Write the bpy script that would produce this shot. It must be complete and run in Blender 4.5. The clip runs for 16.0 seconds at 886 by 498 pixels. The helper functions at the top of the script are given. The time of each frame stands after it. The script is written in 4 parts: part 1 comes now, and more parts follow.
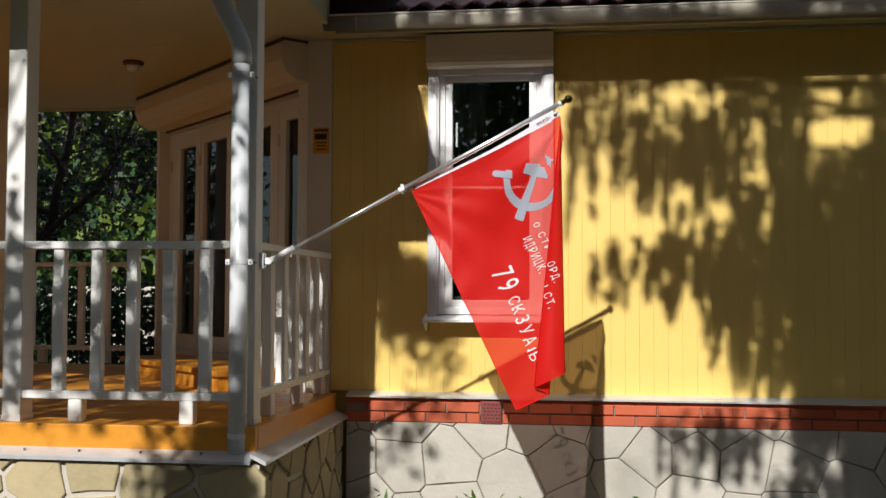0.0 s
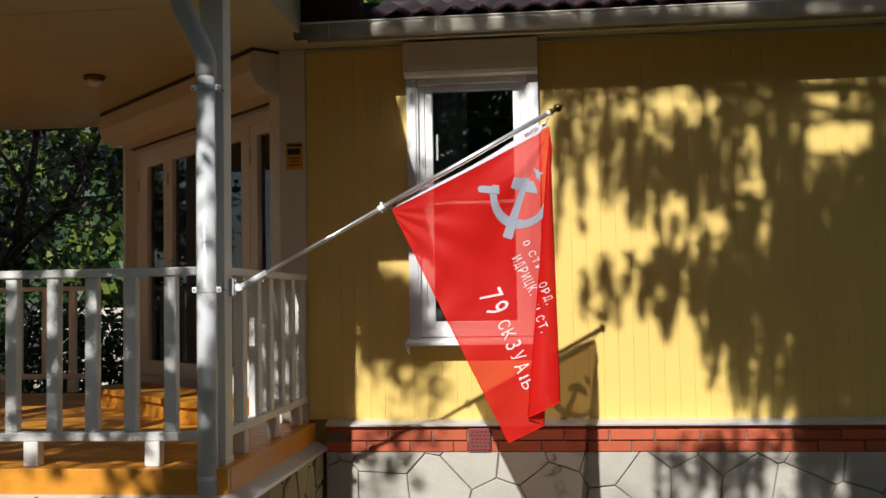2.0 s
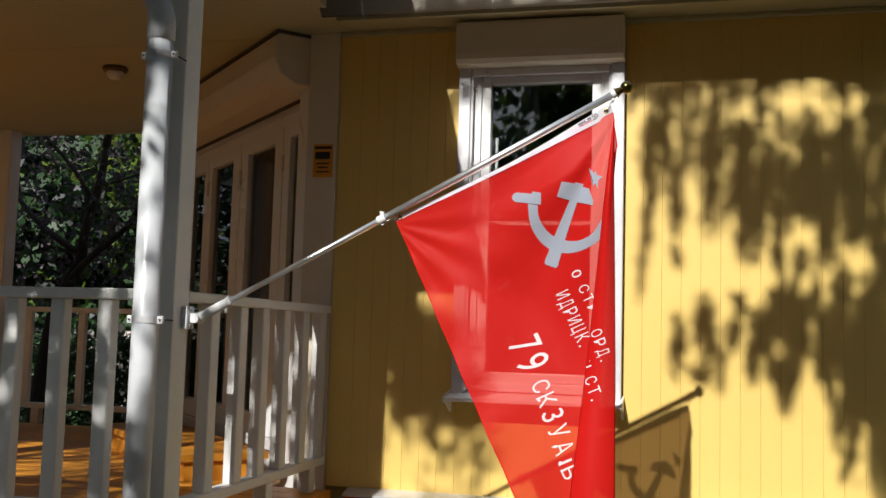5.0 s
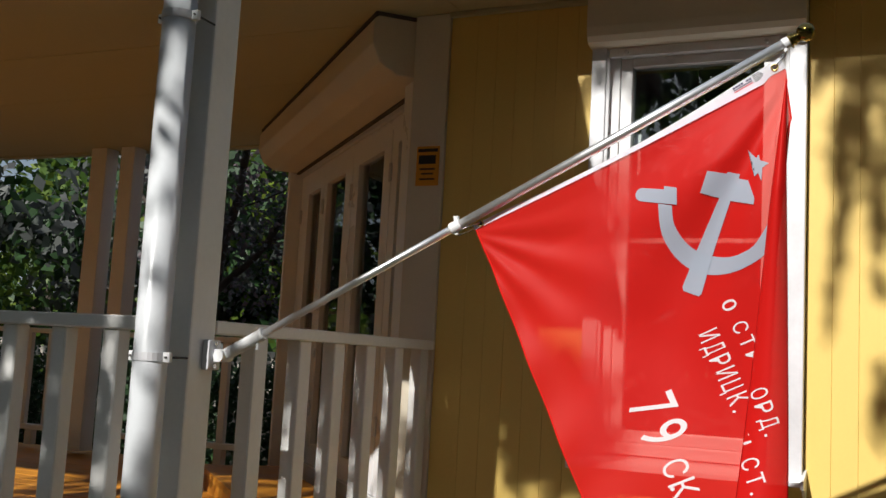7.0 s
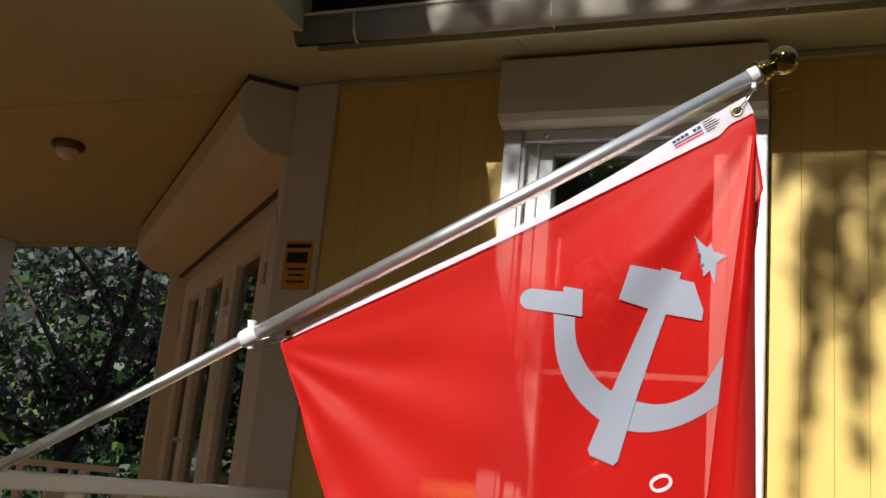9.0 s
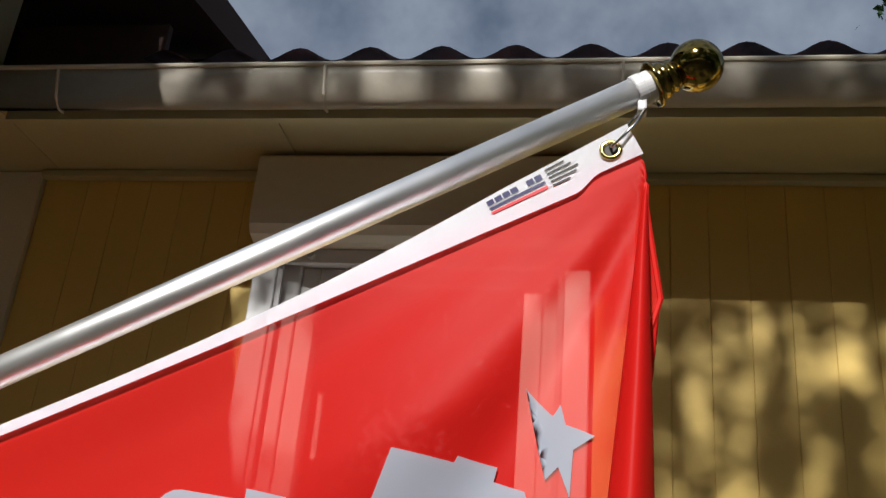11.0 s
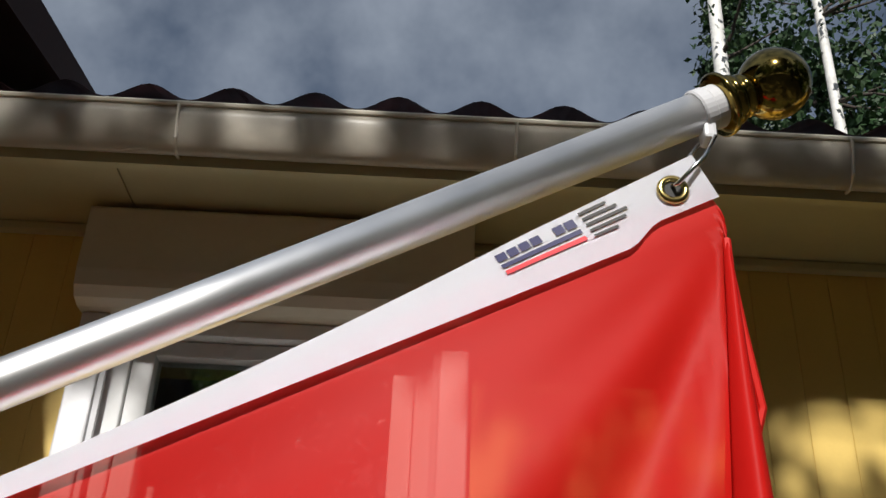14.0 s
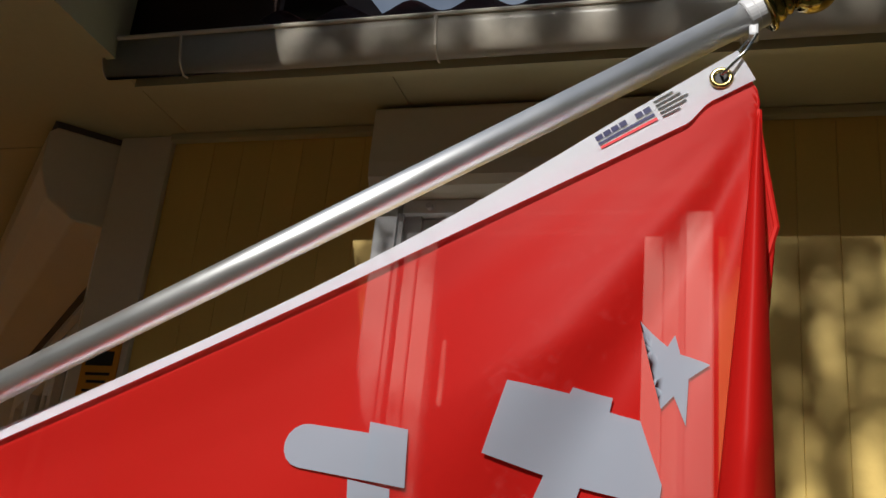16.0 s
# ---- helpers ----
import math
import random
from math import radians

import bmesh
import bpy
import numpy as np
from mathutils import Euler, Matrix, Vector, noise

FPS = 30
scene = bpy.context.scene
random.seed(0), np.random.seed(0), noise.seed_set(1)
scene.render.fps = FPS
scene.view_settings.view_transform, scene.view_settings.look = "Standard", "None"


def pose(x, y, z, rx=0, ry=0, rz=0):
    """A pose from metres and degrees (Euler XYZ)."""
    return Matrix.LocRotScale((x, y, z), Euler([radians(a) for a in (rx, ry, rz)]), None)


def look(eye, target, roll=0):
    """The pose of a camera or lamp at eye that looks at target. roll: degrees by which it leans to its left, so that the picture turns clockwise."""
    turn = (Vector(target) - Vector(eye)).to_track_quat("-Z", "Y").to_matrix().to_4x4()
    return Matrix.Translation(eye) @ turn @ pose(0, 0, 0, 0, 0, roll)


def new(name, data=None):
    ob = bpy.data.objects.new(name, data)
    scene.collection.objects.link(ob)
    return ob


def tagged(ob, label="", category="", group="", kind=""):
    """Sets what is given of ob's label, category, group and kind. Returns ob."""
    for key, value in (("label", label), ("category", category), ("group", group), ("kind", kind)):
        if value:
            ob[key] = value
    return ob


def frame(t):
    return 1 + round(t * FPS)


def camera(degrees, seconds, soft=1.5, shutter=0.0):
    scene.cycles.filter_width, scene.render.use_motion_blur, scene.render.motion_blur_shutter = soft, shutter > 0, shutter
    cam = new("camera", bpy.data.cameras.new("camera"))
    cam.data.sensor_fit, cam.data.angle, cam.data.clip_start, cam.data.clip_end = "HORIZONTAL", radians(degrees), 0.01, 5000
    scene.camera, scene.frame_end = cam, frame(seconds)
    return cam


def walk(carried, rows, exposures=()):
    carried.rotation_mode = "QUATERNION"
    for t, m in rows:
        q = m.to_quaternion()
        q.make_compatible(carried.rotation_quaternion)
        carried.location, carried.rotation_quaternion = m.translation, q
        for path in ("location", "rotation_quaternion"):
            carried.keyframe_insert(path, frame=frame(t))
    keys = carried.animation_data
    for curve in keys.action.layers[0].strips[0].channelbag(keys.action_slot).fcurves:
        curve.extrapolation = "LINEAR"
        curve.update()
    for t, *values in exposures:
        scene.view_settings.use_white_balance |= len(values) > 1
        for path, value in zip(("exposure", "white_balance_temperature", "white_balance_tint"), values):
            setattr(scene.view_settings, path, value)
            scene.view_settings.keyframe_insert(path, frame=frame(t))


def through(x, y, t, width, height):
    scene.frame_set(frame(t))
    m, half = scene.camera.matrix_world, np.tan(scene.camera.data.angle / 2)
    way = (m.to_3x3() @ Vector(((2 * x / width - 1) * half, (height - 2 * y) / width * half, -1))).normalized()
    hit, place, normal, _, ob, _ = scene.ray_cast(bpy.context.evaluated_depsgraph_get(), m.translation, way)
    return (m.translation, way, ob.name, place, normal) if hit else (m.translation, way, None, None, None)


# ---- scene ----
cam = camera(48.3, 16.0)
PATH = [
    (0, (0.365, 0.742, 1.714), (0.109, 2.724, 1.797), 0.2),
    (0.5, (0.373, 0.739, 1.735), (0.112, 2.72, 1.826), -0.3),
    (1, (0.338, 0.755, 1.72), (0.097, 2.737, 1.836), 0.8),
    (1.5, (0.319, 0.848, 1.718), (0.095, 2.833, 1.82), 0.6),
    (2, (0.298, 1.061, 1.781), (0.087, 3.047, 1.884), -1.0),
    (2.5, (0.287, 1.177, 1.752), (0.103, 3.164, 1.878), -0.6),
    (3, (0.392, 1.349, 1.746), (0.138, 3.329, 1.867), -0.6),
    (3.5, (0.482, 1.545, 1.718), (0.1, 3.505, 1.834), -0.5),
    (3.7, (0.51, 1.641, 1.714), (0.106, 3.597, 1.82), -0.7),
    (5.8, (0.551, 2.727, 1.873), (0.044, 4.649, 2.096), 2.6),
    (6, (0.535, 2.82, 1.86), (0.012, 4.736, 2.094), 1.8),
    (6.5, (0.547, 3.055, 1.863), (-0.158, 4.909, 2.117), 2.7),
    (7, (0.516, 3.274, 1.878), (-0.299, 5.087, 2.099), 3.1),
    (7.5, (0.46, 3.501, 1.914), (-0.34, 5.32, 2.143), 3.2),
    (8, (0.45, 3.683, 1.933), (-0.302, 5.514, 2.216), 3.4),
    (8.5, (0.442, 3.844, 1.955), (-0.274, 5.665, 2.368), 5.0),
    (9, (0.408, 4.134, 1.993), (-0.309, 5.94, 2.467), 5.5),
    (9.5, (0.361, 4.336, 2.052), (-0.217, 6.13, 2.719), 3.5),
    (10, (0.32, 4.496, 2.109), (-0.087, 6.319, 2.823), 4.2),
    (10.2, (0.322, 4.593, 2.128), (-0.074, 6.414, 2.855), 4.9),
    (12.3, (0.185, 5.039, 2.255), (0.089, 6.816, 3.169), 3.6),
    (12.5, (0.177, 5.061, 2.265), (0.125, 6.836, 3.185), 3.5),
    (13, (0.177, 5.095, 2.278), (0.211, 6.842, 3.252), 2.9),
    (13.5, (0.174, 5.094, 2.279), (0.196, 6.837, 3.260), 2.7),
    (14, (0.168, 5.083, 2.281), (0.196, 6.834, 3.249), 2.5),
    (14.5, (0.165, 5.063, 2.272), (0.193, 6.818, 3.229), 2.5),
    (15, (0.175, 5.030, 2.251), (0.170, 6.801, 3.180), 1.5),
    (15.5, (0.235, 4.979, 2.242), (0.051, 6.770, 3.114), 3.7),
    (16, (0.299, 4.862, 2.174), (-0.262, 6.650, 2.873), 5.9),
]
walk(cam, [(t, look(eye, target, roll)) for t, eye, target, roll in PATH],
     [(0, 0.14), (7.5, 0.14), (9, 0.22), (10, 0.2), (12.5, 0.0), (14.5, -0.08), (15.2, -0.12), (16, -0.24)])

# ---- world, sun, exposure ----
SUN_WAY = Vector((0.252, 1.483, -1.041)).normalized()
world = bpy.data.worlds.new("world")
scene.world = world
world.use_nodes = True
wn, wl = world.node_tree.nodes, world.node_tree.links
sky = wn.new("ShaderNodeTexSky")
sky.sky_type, sky.sun_disc = "NISHITA", False
sky.sun_elevation, sky.sun_rotation = radians(34.7), radians(189.6)
wn["Background"].inputs["Strength"].default_value = 0.05
wco, cloud, edge, over = wn.new("ShaderNodeTexCoord"), wn.new("ShaderNodeTexNoise"), wn.new("ShaderNodeMapRange"), wn.new("ShaderNodeMix")
cloud.inputs["Scale"].default_value, cloud.inputs["Detail"].default_value, cloud.inputs["Roughness"].default_value = 3.2, 6, 0.55
edge.inputs["From Min"].default_value, edge.inputs["From Max"].default_value = 0.36, 0.66
edge.inputs["To Max"].default_value = 0.85
over.data_type = "RGBA"
over.inputs[7].default_value = (7.6, 8.6, 10.2, 1)
wl.new(wco.outputs["Generated"], cloud.inputs["Vector"])
wl.new(cloud.outputs[0], edge.inputs["Value"])
wl.new(edge.outputs[0], over.inputs[0])
wl.new(sky.outputs[0], over.inputs[6])
wl.new(over.outputs[2], wn["Background"].inputs["Color"])
sun = new("sun", bpy.data.lights.new("sun", "SUN"))
sun.data.energy, sun.data.angle, sun.data.color = 5.0, radians(0.53), (1.0, 0.97, 0.92)
sun.matrix_world = Matrix.Translation((0, -10, 12)) @ SUN_WAY.to_track_quat("-Z", "Y").to_matrix().to_4x4()


# ---- materials ----
def material(name, colour, rough=0.6, metal=0.0, vary=0.12, scale=6.0, bump=0.0, fine=60.0, piece=0.0, **extra):
    """Principled surface: colour varied by coarse and fine noise, piece by piece too, with a fine relief."""
    m = bpy.data.materials.new(name)
    m.use_nodes = True
    n, l = m.node_tree.nodes, m.node_tree.links
    p = n["Principled BSDF"]
    p.inputs["Roughness"].default_value, p.inputs["Metallic"].default_value = rough, metal
    for key, value in extra.items():
        p.inputs[key.replace("_", " ")].default_value = value
    co = n.new("ShaderNodeTexCoord")
    a, b = n.new("ShaderNodeTexNoise"), n.new("ShaderNodeTexNoise")
    a.inputs["Scale"].default_value, b.inputs["Scale"].default_value = scale, fine
    a.inputs["Detail"].default_value = b.inputs["Detail"].default_value = 4
    geo = n.new("ShaderNodeNewGeometry")
    l.new(geo.outputs["Position"], a.inputs["Vector"])
    l.new(geo.outputs["Position"], b.inputs["Vector"])
    mix = n.new("ShaderNodeMath")
    mix.operation = "MULTIPLY_ADD"
    l.new(b.outputs[0], mix.inputs[0])
    mix.inputs[1].default_value = 0.5
    l.new(a.outputs[0], mix.inputs[2])
    add = mix
    if piece:
        info = n.new("ShaderNodeObjectInfo")
        add = n.new("ShaderNodeMath")
        add.operation = "MULTIPLY_ADD"
        l.new(info.outputs["Random"], add.inputs[0])
        add.inputs[1].default_value = piece
        l.new(mix.outputs[0], add.inputs[2])
    ramp = n.new("ShaderNodeMapRange")
    ramp.inputs["From Min"].default_value, ramp.inputs["From Max"].default_value = 0.35, 1.15 + piece
    ramp.inputs["To Min"].default_value, ramp.inputs["To Max"].default_value = 1 - vary, 1 + vary
    l.new(add.outputs[0], ramp.inputs["Value"])
    col = n.new("ShaderNodeVectorMath")
    col.operation = "SCALE"
    col.inputs[0].default_value = colour
    l.new(ramp.outputs[0], col.inputs["Scale"])
    l.new(col.outputs[0], p.inputs["Base Color"])
    rr = n.new("ShaderNodeMapRange")
    rr.inputs["To Min"].default_value, rr.inputs["To Max"].default_value = max(0.02, rough - 0.1), min(1, rough + 0.1)
    l.new(a.outputs[0], rr.inputs["Value"])
    l.new(rr.outputs[0], p.inputs["Roughness"])
    if bump:
        bp = n.new("ShaderNodeBump")
        bp.inputs["Strength"].default_value, bp.inputs["Distance"].default_value = bump, 0.004
        l.new(b.outputs[0], bp.inputs["Height"])
        l.new(bp.outputs[0], p.inputs["Normal"])
    return m


YELLOW = material("yellow_siding", (0.76, 0.535, 0.15), 0.5, vary=0.08, scale=2.0, bump=0.08, fine=90, piece=0.25)
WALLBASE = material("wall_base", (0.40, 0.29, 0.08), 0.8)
WHITE = material("white_paint", (0.78, 0.77, 0.74), 0.45, vary=0.08, scale=3.5, bump=0.1)
# ivory whose tint also carries the warm bounce light of the shaded eaves
IVORY = material("warm_tinted_ivory", (0.70, 0.63, 0.50), 0.4, vary=0.06, scale=3)
PVC = material("white_plastic", (0.80, 0.80, 0.80), 0.3, vary=0.04, scale=3)
CREAM = material("cream_soffit", (0.49, 0.45, 0.265), 0.5, vary=0.07, scale=2.0, bump=0.05)
ORANGE = material("stained_wood", (0.60, 0.245, 0.024), 0.42, vary=0.3, scale=5.0, bump=0.25, fine=45, piece=0.4)
BRICK = material("red_brick", (0.46, 0.10, 0.045), 0.8, vary=0.22, scale=9, bump=0.4, fine=140, piece=0.6)
MORTAR = material("mortar", (0.22, 0.17, 0.14), 0.9, vary=0.2, bump=0.4)
STONE = material("plinth_stone", (0.45, 0.42, 0.37), 0.85, vary=0.2, scale=7, bump=0.6, fine=40, piece=0.5)
FLAG_STONE = material("porch_stone", (0.40, 0.33, 0.19), 0.75, vary=0.35, scale=6, bump=0.7, fine=30, piece=0.7)
GROUT = material("stone_grout", (0.50, 0.46, 0.40), 0.9, vary=0.15, bump=0.5)
GAPFILL = material("dark_gap_fill", (0.10, 0.085, 0.075), 0.9, vary=0.2, bump=0.3)
TIN = material("galvanised_sheet", (0.62, 0.63, 0.65), 0.38, 0.45, vary=0.12, scale=8)
PIPE = material("white_downpipe", (0.58, 0.60, 0.62), 0.32, vary=0.08, scale=5)
ROOF = material("roof_tile_metal", (0.12, 0.040, 0.040), 0.35, vary=0.25, scale=4, bump=0.05)
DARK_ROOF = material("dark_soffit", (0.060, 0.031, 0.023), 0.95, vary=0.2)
ALU = material("pole_aluminium", (1.0, 1.0, 1.0), 0.38, 0.93, vary=0.05, scale=20)
GOLD = material("gilt_finial", (0.31, 0.225, 0.065), 0.12, 1.0, vary=0.10, scale=30)
STEEL = material("bright_steel", (0.66, 0.66, 0.66), 0.2, 1.0, vary=0.05)
CAPGREY = material("grey_plastic", (0.62, 0.62, 0.64), 0.4, vary=0.05)
BRASS = material("brass_eyelet", (0.62, 0.47, 0.18), 0.25, 1.0, vary=0.1)
VENT = material("maroon_vent", (0.20, 0.035, 0.030), 0.6, vary=0.15)
BLACK = material("black_print", (0.015, 0.013, 0.012), 0.6, vary=0.1)
SIGN = material("orange_sign", (0.72, 0.30, 0.02), 0.5, vary=0.08)
# near-black so that the rooms' lack of light sits in the colour
INSIDE = material("painted_dim_interior", (0.06, 0.05, 0.045), 0.9, vary=0.3)
EARTH = material("ground_soil", (0.085, 0.075, 0.045), 0.95, vary=0.5, scale=1.5, bump=0.8, fine=25)
NAVY = material("navy_print", (0.03, 0.03, 0.10), 0.6, vary=0.05)
REDBAR = material("red_print", (0.65, 0.04, 0.05), 0.6, vary=0.05)




def pane_glass(name, tint):
    """Thin window glass: clear, with a mirror image that grows at a slant."""
    m = bpy.data.materials.new(name)
    m.use_nodes = True
    n, l = m.node_tree.nodes, m.node_tree.links
    n.remove(n["Principled BSDF"])
    clear, gloss = n.new("ShaderNodeBsdfTransparent"), n.new("ShaderNodeBsdfGlossy")
    clear.inputs["Color"].default_value = (*tint, 1)
    gloss.inputs["Roughness"].default_value = 0.015
    fresnel, mix = n.new("ShaderNodeFresnel"), n.new("ShaderNodeMixShader")
    fresnel.inputs["IOR"].default_value = 2.1
    l.new(fresnel.outputs[0], mix.inputs[0])
    l.new(clear.outputs[0], mix.inputs[1])
    l.new(gloss.outputs[0], mix.inputs[2])
    l.new(mix.outputs[0], n["Material Output"].inputs["Surface"])
    return m


GLASS = pane_glass("window_glass", (0.75, 0.8, 0.8))


def cloth_material(name, colour, clear, through):
    """Thin flag cloth: mirrors little, lets light through and shows a little of what is behind."""
    m = bpy.data.materials.new(name)
    m.use_nodes = True
    n, l = m.node_tree.nodes, m.node_tree.links
    p = n["Principled BSDF"]
    p.inputs["Roughness"].default_value = 0.5
    p.inputs["Base Color"].default_value = (*colour, 1)
    p.inputs["Specular IOR Level"].default_value = 0.14
    uv = n.new("ShaderNodeTexCoord")
    weave = n.new("ShaderNodeTexNoise")
    weave.inputs["Scale"].default_value, weave.inputs["Detail"].default_value = 9, 5
    l.new(uv.outputs["Object"], weave.inputs["Vector"])
    bp = n.new("ShaderNodeBump")
    bp.inputs["Strength"].default_value, bp.inputs["Distance"].default_value = 0.04, 0.01
    l.new(weave.outputs[0], bp.inputs["Height"])
    l.new(bp.outputs[0], p.inputs["Normal"])
    tr, tp = n.new("ShaderNodeBsdfTranslucent"), n.new("ShaderNodeBsdfTransparent")
    tr.inputs["Color"].default_value = (*colour, 1)
    tp.inputs["Color"].default_value = (1.0, 0.76 if colour[1] < 0.2 else 0.9, 0.66 if colour[1] < 0.2 else 0.9, 1)
    a, b = n.new("ShaderNodeMixShader"), n.new("ShaderNodeMixShader")
    a.inputs[0].default_value, b.inputs[0].default_value = through, clear
    l.new(p.outputs[0], a.inputs[1])
    l.new(tr.outputs[0], a.inputs[2])
    l.new(a.outputs[0], b.inputs[1])
    l.new(tp.outputs[0], b.inputs[2])
    l.new(b.outputs[0], n["Material Output"].inputs["Surface"])
    return m


RED_CLOTH = cloth_material("red_flag_cloth", (0.66, 0.014, 0.011), 0.15, 0.25)
WHITE_CLOTH = cloth_material("white_heading_cloth", (0.91, 0.92, 0.985), 0.0, 0.2)
GREY_PRINT = cloth_material("grey_emblem_print", (0.38, 0.42, 0.50), 0.05, 0.2)
WHITE_PRINT = cloth_material("white_letter_print", (0.80, 0.78, 0.80), 0.06, 0.2)


# ---- mesh helpers ----
def origin(ob):
    at = Vector(ob.location)
    while ob.parent:
        ob = ob.parent
        at += ob.location
    return at


def finish(name, bm, mat, at=(0, 0, 0), smooth=False):
    bmesh.ops.recalc_face_normals(bm, faces=bm.faces[:])
    if smooth:
        for f in bm.faces:
            f.smooth = True
    mesh = bpy.data.meshes.new(name)
    bm.to_mesh(mesh)
    bm.free()
    mesh.transform(Matrix.Translation(-Vector(at)))
    mesh.materials.append(mat)
    return mesh


def thing(name, at, label, category, group="", kind=""):
    ob = new(name)
    ob.location = at
    ob.empty_display_size = 0.1
    return tagged(ob, label, category, group, kind)


def part(name, bm, mat, parent, label="", smooth=False):
    """One mesh object, built in world places, under a thing or a part."""
    ob = new(name, finish(name, bm, mat, origin(parent), smooth))
    ob.parent = parent
    return tagged(ob, label)


def solid(name, bm, mat, label, category, at=(0, 0, 0), group="", kind="", smooth=False):
    ob = new(name, finish(name, bm, mat, at, smooth))
    ob.location = at
    return tagged(ob, label, category, group, kind)


def box(bm, x0, x1, y0, y1, z0, z1, bevel=0.0, m=None):
    vs = bmesh.ops.create_cube(bm, size=1)["verts"]
    for v in vs:
        v.co = Vector(((x0 + x1) / 2 + v.co.x * (x1 - x0), (y0 + y1) / 2 + v.co.y * (y1 - y0), (z0 + z1) / 2 + v.co.z * (z1 - z0)))
    if bevel:
        es = list({e for v in vs for e in v.link_edges})
        vs = bmesh.ops.bevel(bm, geom=es, offset=bevel, segments=2, affect="EDGES", profile=0.6)["verts"]
        vs = list({v for v in vs})
    if m is not None:
        seen = set(vs)
        todo = list(vs)
        while todo:
            for e in todo.pop().link_edges:
                for w in e.verts:
                    if w not in seen:
                        seen.add(w)
                        todo.append(w)
        for v in seen:
            v.co = m @ v.co
    return bm


def boxed(*a, **k):
    return box(bmesh.new(), *a, **k)


def prism(bm, outline, way):
    """Extrude a closed outline (world points, in order) by way."""
    lo = [bm.verts.new(p) for p in outline]
    hi = [bm.verts.new(Vector(p) + Vector(way)) for p in outline]
    bm.faces.new(lo), bm.faces.new(hi[::-1])
    for i in range(len(lo)):
        j = (i + 1) % len(lo)
        bm.faces.new((lo[i], hi[i], hi[j], lo[j]))
    return bm


def tube(bm, pts, radius, seg=12, caps=True):
    """A round bar through the points; radius is a number or one for each point."""
    pts = [Vector(p) for p in pts]
    rad = radius if hasattr(radius, "__len__") else [radius] * len(pts)
    rings, side = [], None
    for i, p in enumerate(pts):
        way = (pts[min(i + 1, len(pts) - 1)] - pts[max(i - 1, 0)]).normalized()
        if side is None:
            side = way.orthogonal().normalized()
        side = (side - way * side.dot(way)).normalized()
        up = way.cross(side)
        rings.append([bm.verts.new(p + rad[i] * (math.cos(2 * math.pi * k / seg) * side + math.sin(2 * math.pi * k / seg) * up)) for k in range(seg)])
    for a, b in zip(rings, rings[1:]):
        for k in range(seg):
            bm.faces.new((a[k], a[(k + 1) % seg], b[(k + 1) % seg], b[k]))
    if caps:
        bm.faces.new(rings[0][::-1]), bm.faces.new(rings[-1])
    return bm


def lathe(bm, at, axis, profile, seg=28):
    """A turned shape: profile rows (distance along the axis, radius)."""
    at, axis = Vector(at), Vector(axis).normalized()
    return tube(bm, [at + axis * d for d, r in profile], [max(r, 0.0004) for d, r in profile], seg)

# ---- the house wall ----
WALL_Y, SOFFIT_Z = 7.0, 3.345
WIN_X0, WIN_X1, WIN_Z0, WIN_Z1 = -0.54, 0.262, 1.55, 3.12
rng = random.Random(7)

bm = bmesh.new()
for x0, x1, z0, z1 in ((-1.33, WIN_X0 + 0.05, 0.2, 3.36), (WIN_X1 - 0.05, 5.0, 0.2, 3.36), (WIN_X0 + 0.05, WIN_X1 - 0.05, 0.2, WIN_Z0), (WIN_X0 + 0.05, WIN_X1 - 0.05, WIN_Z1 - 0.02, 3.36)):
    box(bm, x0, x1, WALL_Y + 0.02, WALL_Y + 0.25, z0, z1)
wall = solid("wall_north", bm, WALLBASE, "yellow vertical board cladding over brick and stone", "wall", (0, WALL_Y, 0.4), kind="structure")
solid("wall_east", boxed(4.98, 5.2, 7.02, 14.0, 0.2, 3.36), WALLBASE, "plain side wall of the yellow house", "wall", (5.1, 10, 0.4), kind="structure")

# room behind the window and the door, its dimness painted on as near-black
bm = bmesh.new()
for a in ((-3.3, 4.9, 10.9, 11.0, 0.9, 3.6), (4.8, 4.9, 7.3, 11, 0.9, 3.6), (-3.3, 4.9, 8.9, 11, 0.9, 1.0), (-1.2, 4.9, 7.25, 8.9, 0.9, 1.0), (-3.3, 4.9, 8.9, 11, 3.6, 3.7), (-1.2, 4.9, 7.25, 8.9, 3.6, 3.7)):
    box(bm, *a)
solid("wall_inner", bm, INSIDE, "plain near-black room walls, the indoor dimness painted in", "wall", (0, 9, 1), kind="structure")

# ground, in one sheet
bm = bmesh.new()
bmesh.ops.create_grid(bm, x_segments=120, y_segments=120, size=400)
for v in bm.verts:
    v.co.z = 0.38 + (0.03 * noise.noise(v.co * 0.3) if max(abs(v.co.x), abs(v.co.y)) < 30 else 0)
solid("ground", bm, EARTH, "dark garden soil with thin grass", "ground", kind="structure")

# drip rail, brick courses, stone facing of the plinth
bm = bmesh.new()
prism(bm, [(-1.05, 6.905, 1.036), (-1.05, 6.905, 1.046), (-1.05, 6.995, 1.068), (-1.05, 7.018, 1.068), (-1.05, 7.018, 1.03)], (6.05, 0, 0))
solid("drip_rail", bm, TIN, "grey sheet metal drip rail under the boards", "trim", (2, 6.95, 1.05), kind="structure")
solid("trim_plinth", boxed(-1.05, 5.0, 6.945, 7.018, 0.2, 1.032), MORTAR, "mortar bed of the house plinth", "plinth", (2, 6.98, 0.4), kind="structure")
plinth_wall = bpy.data.objects["trim_plinth"]


